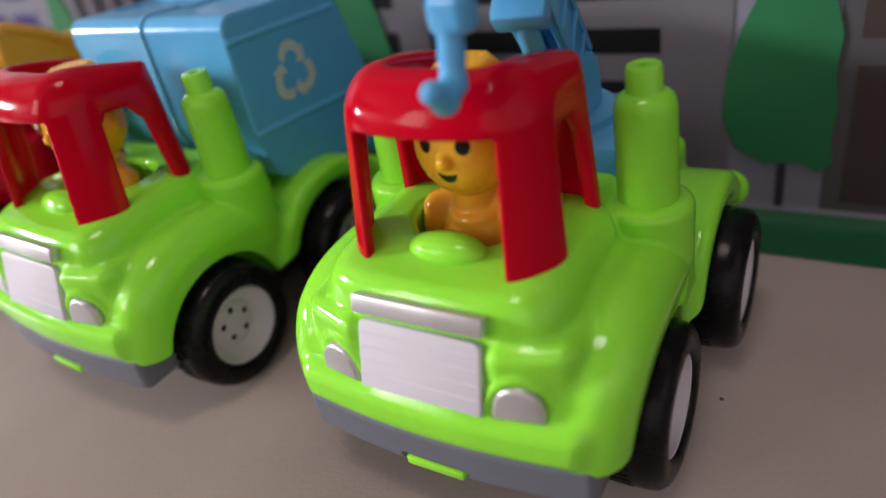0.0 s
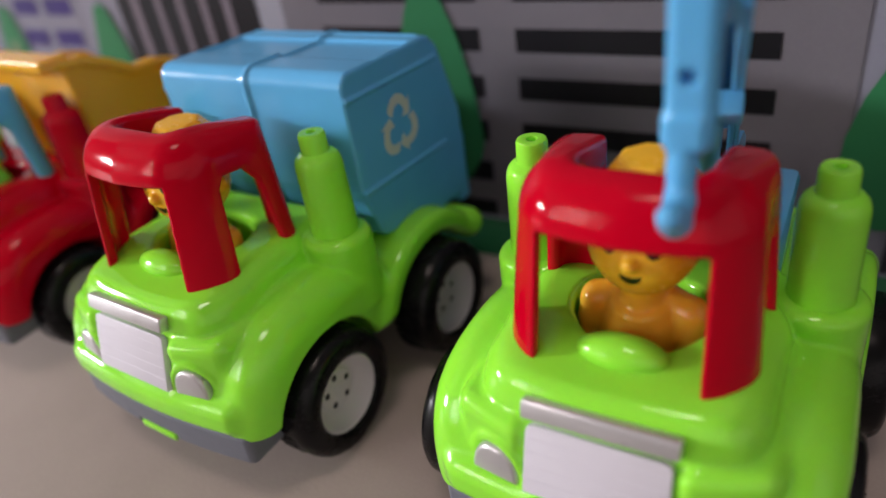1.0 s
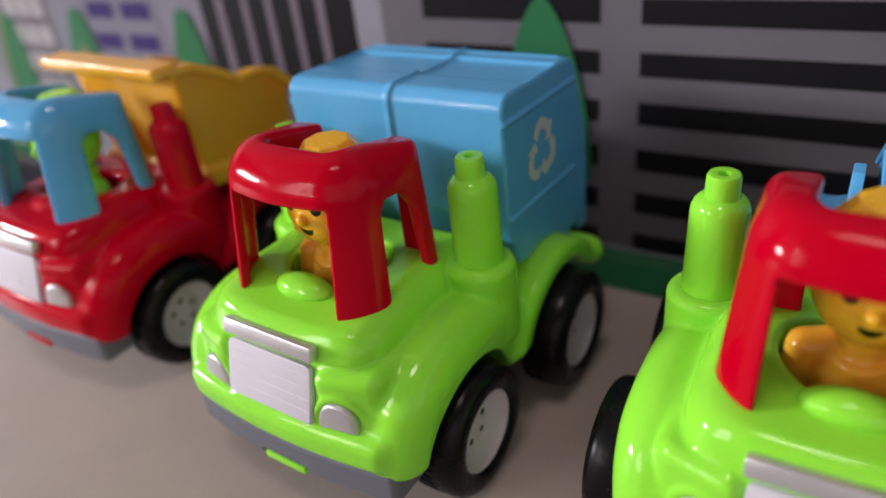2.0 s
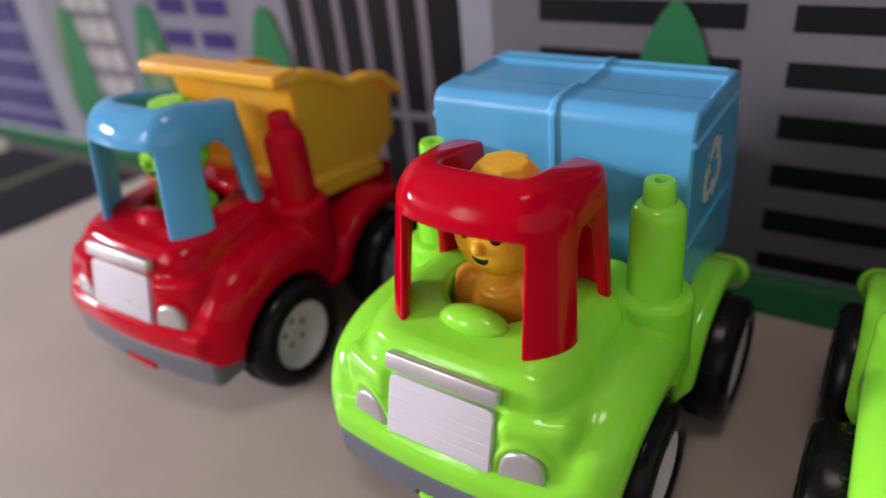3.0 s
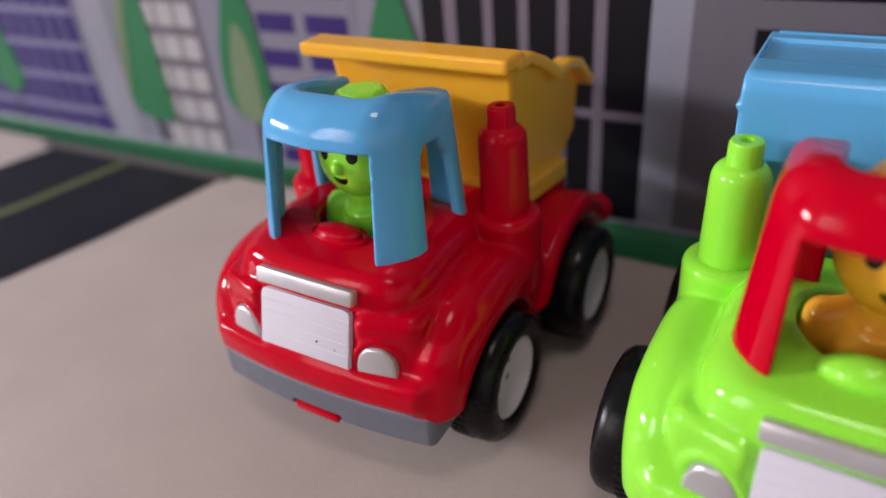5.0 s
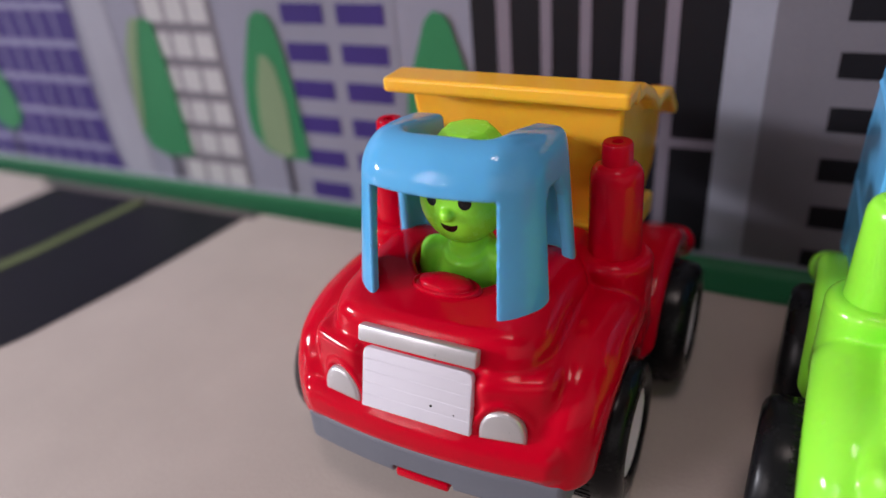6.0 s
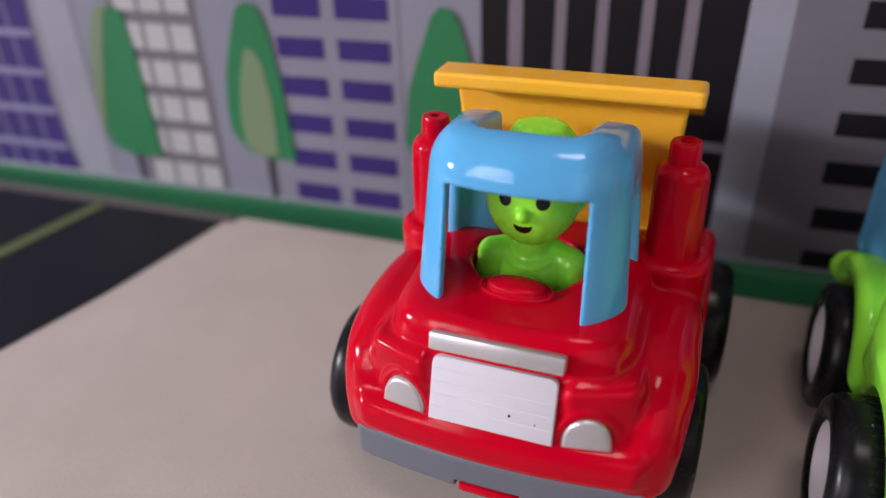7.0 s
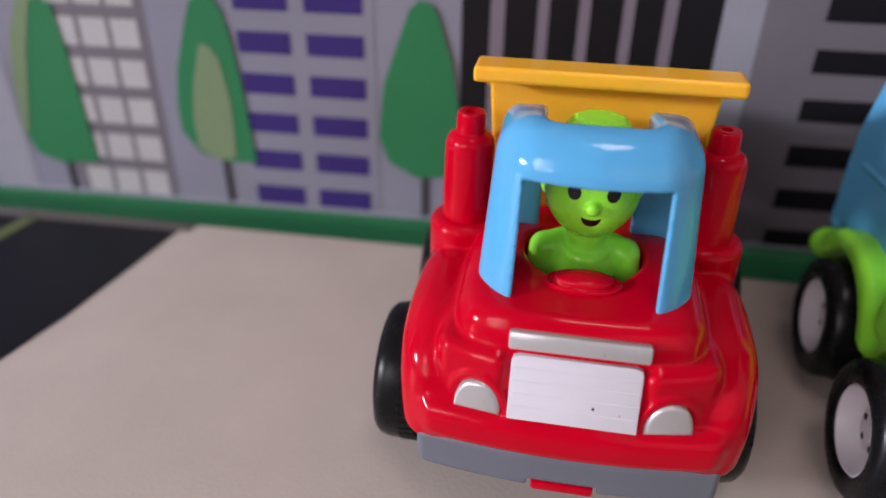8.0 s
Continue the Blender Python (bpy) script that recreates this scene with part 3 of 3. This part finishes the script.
BODY_MESH = moulded("body", body_shape, (-60, -48, 20), (60, 112, 84), 1.0)
ROOF_MESH = moulded("cab_frame", roof_shape, (-34, -30, 70), (34, 30, 130), 0.9)
FIGURE_MESH = moulded("toy_driver", figure_shape, (-25, -16, 54), (25, 26, 124), 0.5)
BODY_MESH.materials.append(LIME)
BODY_RED = recoloured(BODY_MESH, RED)
ROOF_MESH.materials.append(RED)
ROOF_BLUE = recoloured(ROOF_MESH, BLUE)


def face_print(name, colour):
    """Toy skin with two printed eyes and a printed smile, laid out in the figure's own axes."""
    m = plastic(name, colour, 0.24, 0.3)
    n, l = m.node_tree.nodes, m.node_tree.links
    s = n["Principled BSDF"]
    axes = n.new("ShaderNodeSeparateXYZ")
    l.new(n.new("ShaderNodeTexCoord").outputs["Object"], axes.inputs[0])

    def calc(op, a, b=None):
        node = n.new("ShaderNodeMath")
        node.operation = op
        for slot, v in ((0, a), (1, b)):
            if v is None:
                continue
            if isinstance(v, (int, float)):
                node.inputs[slot].default_value = v
            else:
                l.new(v, node.inputs[slot])
        return node.outputs[0]

    def ellipse(u, cu, ru, v, cv, rv):
        a = calc("POWER", calc("DIVIDE", calc("SUBTRACT", u, cu * MM), ru * MM), 2.0)
        b = calc("POWER", calc("ABSOLUTE", calc("DIVIDE", calc("SUBTRACT", v, cv * MM), rv * MM)), 2.0)
        return calc("LESS_THAN", calc("ADD", a, b), 1.0)

    side = calc("ABSOLUTE", axes.outputs["X"])
    eyes = ellipse(side, 5.3, 1.85, axes.outputs["Z"], 102.3, 2.2)
    curve = calc("ADD", calc("MULTIPLY", calc("MULTIPLY", side, side), 90.0), 94.4 * MM)
    smile = calc("MULTIPLY", ellipse(side, 0.0, 2.7, axes.outputs["Z"], 95.0, 3.0), calc("LESS_THAN", axes.outputs["Z"], curve))
    marks = calc("MULTIPLY", calc("MAXIMUM", eyes, smile), calc("LESS_THAN", axes.outputs["Y"], -0.002))
    old = s.inputs["Base Color"].links[0].from_socket
    mix = n.new("ShaderNodeMix")
    mix.data_type = "RGBA"
    l.new(marks, mix.inputs["Factor"])
    l.new(old, mix.inputs["A"])
    mix.inputs["B"].default_value = (0.006, 0.005, 0.005, 1)
    l.new(mix.outputs["Result"], s.inputs["Base Color"])
    return m


def painted_face(data, skin, clothes):
    """Slots by region of the one mesh: head and cap, clothes."""
    for m in (skin, clothes):
        data.materials.append(m)
    for p in data.polygons:
        p.material_index = 1 if p.center.z / MM < 84.0 else 0
    return data


FIGURE_ORANGE = painted_face(FIGURE_MESH.copy(), face_print("orange_toy_skin", (0.98, 0.50, 0.030)), ORANGE)
FIGURE_LIME = painted_face(FIGURE_MESH.copy(), face_print("lime_toy_skin", (0.32, 0.85, 0.045)), LIME)

STACK_MESH = to_mesh("exhaust_pipe", lathe([(8.5, 0), (8.3, 4), (8.1, 29.5), (7.9, 31.2), (7.3, 32.8), (6.3, 33.9), (5.4, 34.3), (4.9, 34.6), (4.7, 35.2), (4.6, 40.4), (4.2, 41.2), (3.0, 41.4), (1.7, 41.2), (1.5, 39.5), (0.01, 39.4)]))
TYRE_MESH = to_mesh("tyre", lathe([(13.5, -17.0), (19.2, -16.8), (22.0, -15.5), (23.2, -13), (23.4, -9), (23.4, -5), (22.8, -2.2), (21.3, -0.5), (19.3, 0.2), (17.0, 0.2), (15.2, -0.4), (14.6, -1.8), (14.2, -6), (13.5, -17)], 48, "x"), 50)


def tread_mesh():
    """Low blocks round the inner shoulder of a tyre."""
    bm = bmesh.new()
    for k in range(44):
        lug = block(-15.6, -8.5, -0.75, 0.75, 22.6, 23.7, 0.25, 1)
        bmesh.ops.rotate(lug, cent=(0, 0, 0), matrix=Matrix.Rotation(2 * math.pi * k / 44, 3, "X"), verts=lug.verts)
        data = bpy.data.meshes.new("lug")
        lug.to_mesh(data)
        lug.free()
        bm.from_mesh(data)
        bpy.data.meshes.remove(data)
    return to_mesh("tread", bm)


TREAD_MESH = tread_mesh()
TREAD_MESH.materials.append(RUBBER)
RIM_MESH = to_mesh("rim", lathe([(14.7, -9.0), (14.7, -1.6), (14.2, -1.2), (13.7, -1.5), (12.9, -3.6), (11.2, -6.2), (9.2, -7.4), (8.2, -7.2), (7.6, -6.4), (3.4, -6.1), (3.0, -5.5), (0.01, -5.3)], 48, "x"))
HOLE_MESH = to_mesh("bolt_hole", lathe([(1.25, -0.3), (1.25, 0.0), (0.9, 0.15), (0.01, 0.15)], 12, "x"))
LAMP_MESH = to_mesh("headlight", prism([(6.8 * math.copysign(abs(math.cos(math.pi * k / 24)) ** 0.85, math.cos(math.pi * k / 24)), -3.8 + 9.9 * math.sin(math.pi * k / 24) ** 0.9) for k in range(25)], 3.0, 0.0, 1.3, 3))
for data, m in ((STACK_MESH, LIME), (TYRE_MESH, RUBBER), (RIM_MESH, WHITE_RIM), (HOLE_MESH, BLACK), (LAMP_MESH, SILVER)):
    data.materials.append(m)
STACK_RED = recoloured(STACK_MESH, RED)
LEAN_BACK = math.atan(0.30)


def bumper_mesh():
    def f(x, y, z):
        x = np.abs(x)
        yb = bowed(y, x)
        d = d_box(x, yb, z, (0, -32.4, 27.5), (44.0, 8.2, 6.8), 2.6)
        gap = d_box(x, yb, z, (0, -40, 21.5), (10.2, 8, 3.0), 0.6)
        return smax(smax(d, -d_box(x, yb, z, (0, -22, 20), (39, 12, 12), 2), 1), -gap, 0.5)
    return moulded("bumper", f, (-50, -48, 15), (50, 0, 37), 1.0)


BUMPER_MESH = bumper_mesh()
BUMPER_MESH.materials.append(GREY)


def steering_mesh():
    def f(x, y, z):
        dome = d_ball(x, y, z, (0, -14.6, 76.2), (11.4, 5.6, 4.8))
        return smax(dome, 74 - z, 1)
    return moulded("steering_wheel", f, (-15, -28, 72), (15, -8, 86), 0.8)


STEER_MESH = steering_mesh()
STEER_MESH.materials.append(LIME)


def ring_mesh():
    """The dump truck's wheel has a groove round a sunken middle."""
    def f(x, y, z):
        dome = d_ball(x, y, z, (0, -13.2, 76.2), (11.5, 5.4, 3.9))
        ring = np.abs(np.sqrt((x / 11.5) ** 2 + ((y + 13.6) / 5.6) ** 2) - 0.80) * 7 - 0.42
        return smax(smax(dome, -np.maximum(ring, 77.2 - z), 0.5), 74 - z, 1)
    return moulded("steering_wheel", f, (-15, -28, 72), (15, -8, 86), 0.6)


STEER_RED = ring_mesh()
STEER_RED.materials.append(RED)


def wheel(truck, side, y, x_out):
    hub = part("wheel", TYRE_MESH, None, truck, "black tyre on a white rim")
    hub.name = "wheel"
    hub.location = (side * x_out * MM, y * MM, 25.0 * MM)
    if side < 0:
        hub.rotation_euler = (0, 0, math.pi)
    part("tread", TREAD_MESH, None, hub, "ribbed black tread")
    rim = part("rim", RIM_MESH, None, hub, "white dished plastic rim")
    for k in range(5):
        a = 2 * math.pi * (k + 0.3) / 5
        hole = part("bolt_hole", HOLE_MESH, None, rim)
        hole.location = (-6.2 * MM, 5.6 * MM * math.cos(a), 5.6 * MM * math.sin(a))
    return hub


def grille_panel():
    """A white panel with rounded upper corners."""
    pts = [(-17.6, -9.6), (17.6, -9.6), (17.6, 7.4), (17.1, 8.9), (15.6, 9.6), (-15.6, 9.6), (-17.1, 8.9), (-17.6, 7.4)]
    return prism(pts, 3.0, 0.0, 0.5)


def truck(name, label, x, y, turn, red):
    t = tagged(new(name), label, "toy truck", "row of toy trucks")
    t.matrix_world = pose(x, y, 0.0006, 0, 0, turn)
    part("body", BODY_RED if red else BODY_MESH, None, t)
    part("chassis", to_mesh("chassis", block(-36, 36, -26, 96, 16, 33, 3)), BLACK, t, "black underside of the truck")
    part("bumper", BUMPER_MESH, None, t, "dark grey plastic bumper")
    part("bumper_tab", to_mesh("bumper_tab", block(-9, 9, -40.9, -30, 20.8, 24.0, 0.8)), RED if red else LIME, t)
    p = part("grille_bar", to_mesh("grille_bar", block(-18.8, 18.8, -1.8, 2, -2.6, 2.6, 0.9, 2, None)), SILVER, t, "silver painted bar")
    p.matrix_basis = pose(0, -0.0333, 0.0697, -math.degrees(LEAN_BACK))
    p = part("grille_panel", to_mesh("grille_panel", grille_panel()), WHITE_STICKER, t, "white grooved grille panel")
    p.matrix_basis = pose(0, -0.0379, 0.0566, -math.degrees(LEAN_BACK))
    for k in range(4):
        part("groove", to_mesh("groove", block(-17, 17, -0.05, 1.0, -5.7 + 3.8 * k, -5.1 + 3.8 * k, 0.1, 1)), WHITE_STICKER, p)
    for side in (-1, 1):
        lamp = part("headlight", LAMP_MESH, None, t, "silver half-round headlight")
        lamp.matrix_basis = pose(side * 0.0264, -0.0380, 0.0500, -4, 0, side * 9)
        stack = part("exhaust_pipe", STACK_RED if red else STACK_MESH, None, t, "stepped upright exhaust pipe")
        stack.matrix_basis = pose(side * 0.0394, 0.0278, 0.0688, 0, -side * 0.8)
        wheel(t, side, 0, 55.8 if side > 0 else 61.8)
        wheel(t, side, 62.5, 62.0 if side > 0 else 59.5)
    part("steering_wheel", STEER_RED if red else STEER_MESH, None, t)
    part("cab_frame", ROOF_BLUE if red else ROOF_MESH, None, t, "glossy sky-blue cab frame" if red else "glossy red cab frame with four posts")
    driver = tagged(new("toy_driver", FIGURE_LIME if red else FIGURE_ORANGE), "plain lime-green toy figure in a cap" if red else "plain orange and yellow toy figure in a cap", "toy figure", "toy drivers")
    driver.matrix_world = t.matrix_world.copy()
    return t


crane_truck = truck("toy_crane_truck", "lime toy crane truck with red cab and blue hook", 0.1527, 0.0080, 0.20, False)
garbage_truck = truck("toy_garbage_truck", "lime toy garbage truck with red cab and blue box", 0.0005, 0.0003, -2.98, False)
dump_truck = truck("toy_dump_truck", "red toy dump truck with blue cab and yellow bed", -0.1501, 0.0084, -1.81, True)
for ob in dump_truck.children:
    if ob.name.startswith("grille_panel"):
        for x, z, r in ((5.4, -3.4, 0.42), (12.6, -4.4, 0.22)):
            part("speck", to_mesh("speck", prism([(x + r * math.cos(k * 0.7854), z + r * math.sin(k * 0.7854)) for k in range(8)], 0.3, -0.12)), INK, ob, "dark speck of dirt")


# ---- garbage box ----
def box_shape(x, y, z):
    side = [(44.3, 118.6), (91, 115.8), (94.5, 112.5), (104.5, 84), (104, 62), (101, 54), (84, 55), (50, 64.5), (44.3, 82)]
    d = d_outline(y, z, side) - 5.0
    d = smax(d, np.abs(x) - 43.6, 1.4) - 0.5
    # sunken middle of the lid between a front lip and a rear strip
    top = 124.1 - 0.06 * (y - 44.3)
    d = smax(d, -smax(smax(top - 1.3 - z, np.abs(y - 70.5) - 12.5, 0.8), np.abs(x) - 42.6, 0.8), 0.5)
    tail = smax(d_box(x, y, z, (0, 107, 59.5), (44, 3.6, 16), 1.2), 12 - np.abs(x), 1)
    d = smin(d, tail, 1.0)
    rib = smax(np.abs(d) - 1.0, np.abs(x - 0.5) - 1.3, 0.8)
    d = smin(d, smax(rib, 64 - z, 1), 0.6)
    # two raised lines on each flank, one across the rear of the lid
    for z0, slope in ((113.5, -0.06), (78.5, -0.08)):
        line = smax(np.sqrt((np.abs(x) - 44.1) ** 2 + (z - z0 - slope * (y - 66)) ** 2) - 0.9, np.abs(y - 68) - 29, 0.6)
        d = smin(d, line, 0.8)
    d = smin(d, smax(np.sqrt((y - 90.5) ** 2 + (z - top) ** 2) - 0.8, np.abs(x) - 41, 0.6), 0.8)
    return d


# the box sits slightly askew on the truck
ASKEW = pose(0, 0.044, 0, 0, 0, 1.9) @ pose(0, -0.044, 0)
part("container", moulded("container", box_shape, (-48, 34, 42), (48, 116, 129), 1.1), BOX_BLUE, garbage_truck, "sky-blue plastic refuse container").matrix_basis = ASKEW


def recycling_sign(parent, x_out):
    """Three bent arrows chasing one another round a triangle."""
    centre, size = (66.8, 95.6), 11.6

    def track(u):
        """A point and its outward way on a rounded triangle, u from 0 to 1 round it."""
        a = 2 * math.pi * u
        r = 0.74 + 0.13 * math.cos(3 * a)
        return Vector((r * math.sin(a), r * math.cos(a))), Vector((math.sin(a), math.cos(a)))

    for k in range(3):
        u0, u1 = k / 3 - 0.115, k / 3 + 0.115
        steps = [u0 + (u1 - u0) * j / 7 for j in range(8)]
        outer = [track(u)[0] + 0.17 * track(u)[1] for u in steps]
        inner = [track(u)[0] - 0.15 * track(u)[1] for u in steps]
        p, n = track(u1)
        head = [p + 0.36 * n, track(u1 + 0.085)[0], p - 0.36 * n]
        bm = bmesh.new()
        bm.faces.new([bm.verts.new((x_out * MM, (centre[0] + size * w.x) * MM, (centre[1] + size * w.y) * MM)) for w in outer + head + inner[::-1]])
        back = bmesh.ops.extrude_face_region(bm, geom=bm.faces[:])
        bmesh.ops.translate(bm, vec=(0.00025, 0, 0), verts=[v for v in back["geom"] if isinstance(v, bmesh.types.BMVert)])
        bmesh.ops.recalc_face_normals(bm, faces=bm.faces)
        part("recycling_arrow", bm, CREAM, parent, "cream printed arrow").matrix_basis = ASKEW


recycling_sign(garbage_truck, 44.2)


# ---- dump bed ----
def bed_shape(x, y, z):
    xc = np.abs(x - 1.8)
    rim_line = [(37, 120.4), (46, 119.9), (58, 114.5), (70, 107), (82, 106.8), (92, 103.8), (104, 93.5)]
    outer = [(37, 120), (46, 119.8), (58, 113), (70, 105.5), (82, 105.5), (92, 102.5), (103, 93), (103, 72), (88, 63), (44, 66)]
    half = 33.5 + 0.06 * (z - 70)
    shell = smax(d_outline(y, z, outer), xc - half, 1.5)
    inner = [(39.5, 140), (110, 140), (100.5, 93), (100.5, 73.5), (87, 66), (46, 69)]
    hollow = np.maximum(d_outline(y, z, inner), xc - half + 2.2)
    lip = np.full(np.broadcast(y, z).shape, 1e9)
    for (ya, za), (yb, zb) in zip(rim_line, rim_line[1:]):
        e = np.array([yb - ya, zb - za])
        t = np.clip(((y - ya) * e[0] + (z - za) * e[1]) / (e @ e), 0, 1)
        lip = np.minimum(lip, np.sqrt((y - ya - t * e[0]) ** 2 + (z - za - t * e[1]) ** 2))
    lip = smax(lip - 2.1, np.abs(xc - 36.5) - 4.2, 1.2)
    front = d_box(xc, y, z, (0, 32.5, 122.3), (40.5, 6.5, 2.5), 1.2)
    plinth = d_box(xc, y, z + 0.16 * (y - 62), (0, 63, 66), (37.5, 23, 4.5), 1.5)
    d = smax(smin(shell, smin(lip, front, 1), 1.0), -hollow, 0.8)
    return smin(d, plinth, 1.5)


part("tipper_bed", moulded("tipper_bed", bed_shape, (-44, 22, 54), (48, 110, 130), 1.0), YELLOW, dump_truck, "yellow plastic tipping bed with a flared rim")


# ---- crane ----
def crane_parts(t):
    def turned(name, profile, y, label=""):
        bm = lathe(profile, 48)
        bmesh.ops.translate(bm, vec=(0, y * MM, 0), verts=bm.verts)
        return part(name, to_mesh(name, bm), BLUE, t, label)

    part("crane_base", to_mesh("crane_base", block(-28, 28, 45, 90, 56.5, 78, 2.5)), BLUE, t, "sky-blue crane platform")
    turned("turret", [(22, 74), (22, 76.5), (20.5, 78), (19, 78.4), (19, 81.0), (18, 82), (0.01, 82)], 66, "round sky-blue crane turret")

    # boom of two ribbed side plates and a web, rising forward over the cab
    a, b = Vector((4.5, 61, 99)), Vector((13.2, 2, 160))
    way = (b - a).normalized()
    across = way.cross(Vector((0, 0, 1))).normalized()
    up = across.cross(way)
    m = Matrix((across, way, up)).transposed().to_4x4()
    length = (b - a).length

    def along(name, u0, u1, v0, v1, w0, w1, r=0.8):
        bm = block(u0, u1, v0, v1, w0, w1, r)
        bmesh.ops.transform(bm, matrix=Matrix.Translation(a * MM) @ m, verts=bm.verts)
        return part(name, to_mesh(name, bm), BLUE, t)

    for side in (-1, 1):
        u = sorted((side * 3.8, side * 5.8))
        along("boom_plate", *u, -8, length, -7.5, 9)
        v = sorted((side * 5.6, side * 6.8))
        along("boom_flange", *v, -8, length, 7, 9, 0.5)
        along("boom_flange", *v, -8, length, -7.5, -5.5, 0.5)
        for k in range(6):
            along("boom_rib", *v, 2 + 13 * k, 4 + 13 * k, -6, 7.5, 0.4)
    for x0 in (-9.1, 9.4):
        part("bracket", to_mesh("bracket", prism([(52, 80), (72, 80), (69, 97), (64, 101), (57, 101), (53, 95)], 3.2, x0, 0.6)), BLUE, t).matrix_basis = Matrix(((0, 1, 0, 0), (1, 0, 0, 0), (0, 0, 1, 0), (0, 0, 0, 1)))
    along("boom_web", -5.5, 5.5, 0, length, 3.0, 5.5)
    along("boom_stop", -7.0, 7.0, 43, 50, -13.5, -7.0, 0.8)
    along("boom_tip", -4.6, 4.6, length - 6, length + 8, -8, 8, 1.5)
    piston = bmesh.new()
    bmesh.ops.create_cone(piston, cap_ends=True, segments=20, radius1=0.0036, radius2=0.0030, depth=0.042)
    bmesh.ops.transform(piston, matrix=look((0.0075, 0.036, 0.106), (0.005, 0.048, 0.090)), verts=piston.verts)
    part("piston", to_mesh("piston", piston), BLUE, t)

    def hook(x, y, z):
        d = d_box(x, y, z, (13.2, -15.5, 150), (4.7, 3.0, 18), 2.4)
        d = smin(d, d_box(x, y, z, (12.8, -15.6, 136.5), (4.8, 3.8, 4.5), 2.6), 0.8)
        d = smin(d, d_rod(x, y, z, (12.2, -16, 136), (12.4, -17.5, 128), 3.0, 2.8), 0.8)
        d = smin(d, d_rod(x, y, z, (12.4, -17.5, 129), (12.7, -19.2, 122.5), 2.7, 2.9), 1)
        d = smin(d, d_rod(x, y, z, (12.7, -19.2, 122.5), (12.9, -24.0, 120.9), 2.9, 3.1), 1.5)
        d = smin(d, d_rod(x, y, z, (12.9, -24.0, 120.9), (12.9, -28.2, 124.0), 3.1, 2.6), 1.5)
        return smax(d, -np.maximum(np.sqrt((x - 13) ** 2 + (z - 147) ** 2) - 1.6, np.abs(y + 19) - 3), 0.4)
    part("hook", moulded("hook", hook, (2, -34, 114), (22, -8, 172), 0.7), BLUE, t, "sky-blue plastic hook block")


crane_parts(crane_truck)


# ---- crumbs on the sheet ----
def crumb(x, y, size):
    bm = bmesh.new()
    bmesh.ops.create_icosphere(bm, subdivisions=2, radius=size * MM)
    bmesh.ops.scale(bm, vec=(1.3, 1.0, 0.6), verts=bm.verts)
    for v in bm.verts:
        v.co *= 1 + 0.16 * math.sin(v.co.x * 5200 + v.co.y * 7100)
    bmesh.ops.translate(bm, vec=(0, 0, size * 0.5 * MM), verts=bm.verts)
    ob = tagged(part("crumb", to_mesh("crumb", bm), BROWN, None), "tiny reddish-brown crumb lying on the vinyl sheet", "crumb")
    ob.location = (x, y, (LIFT + 0.05) * MM)


crumb(0.2130, 0.0380, 0.55)
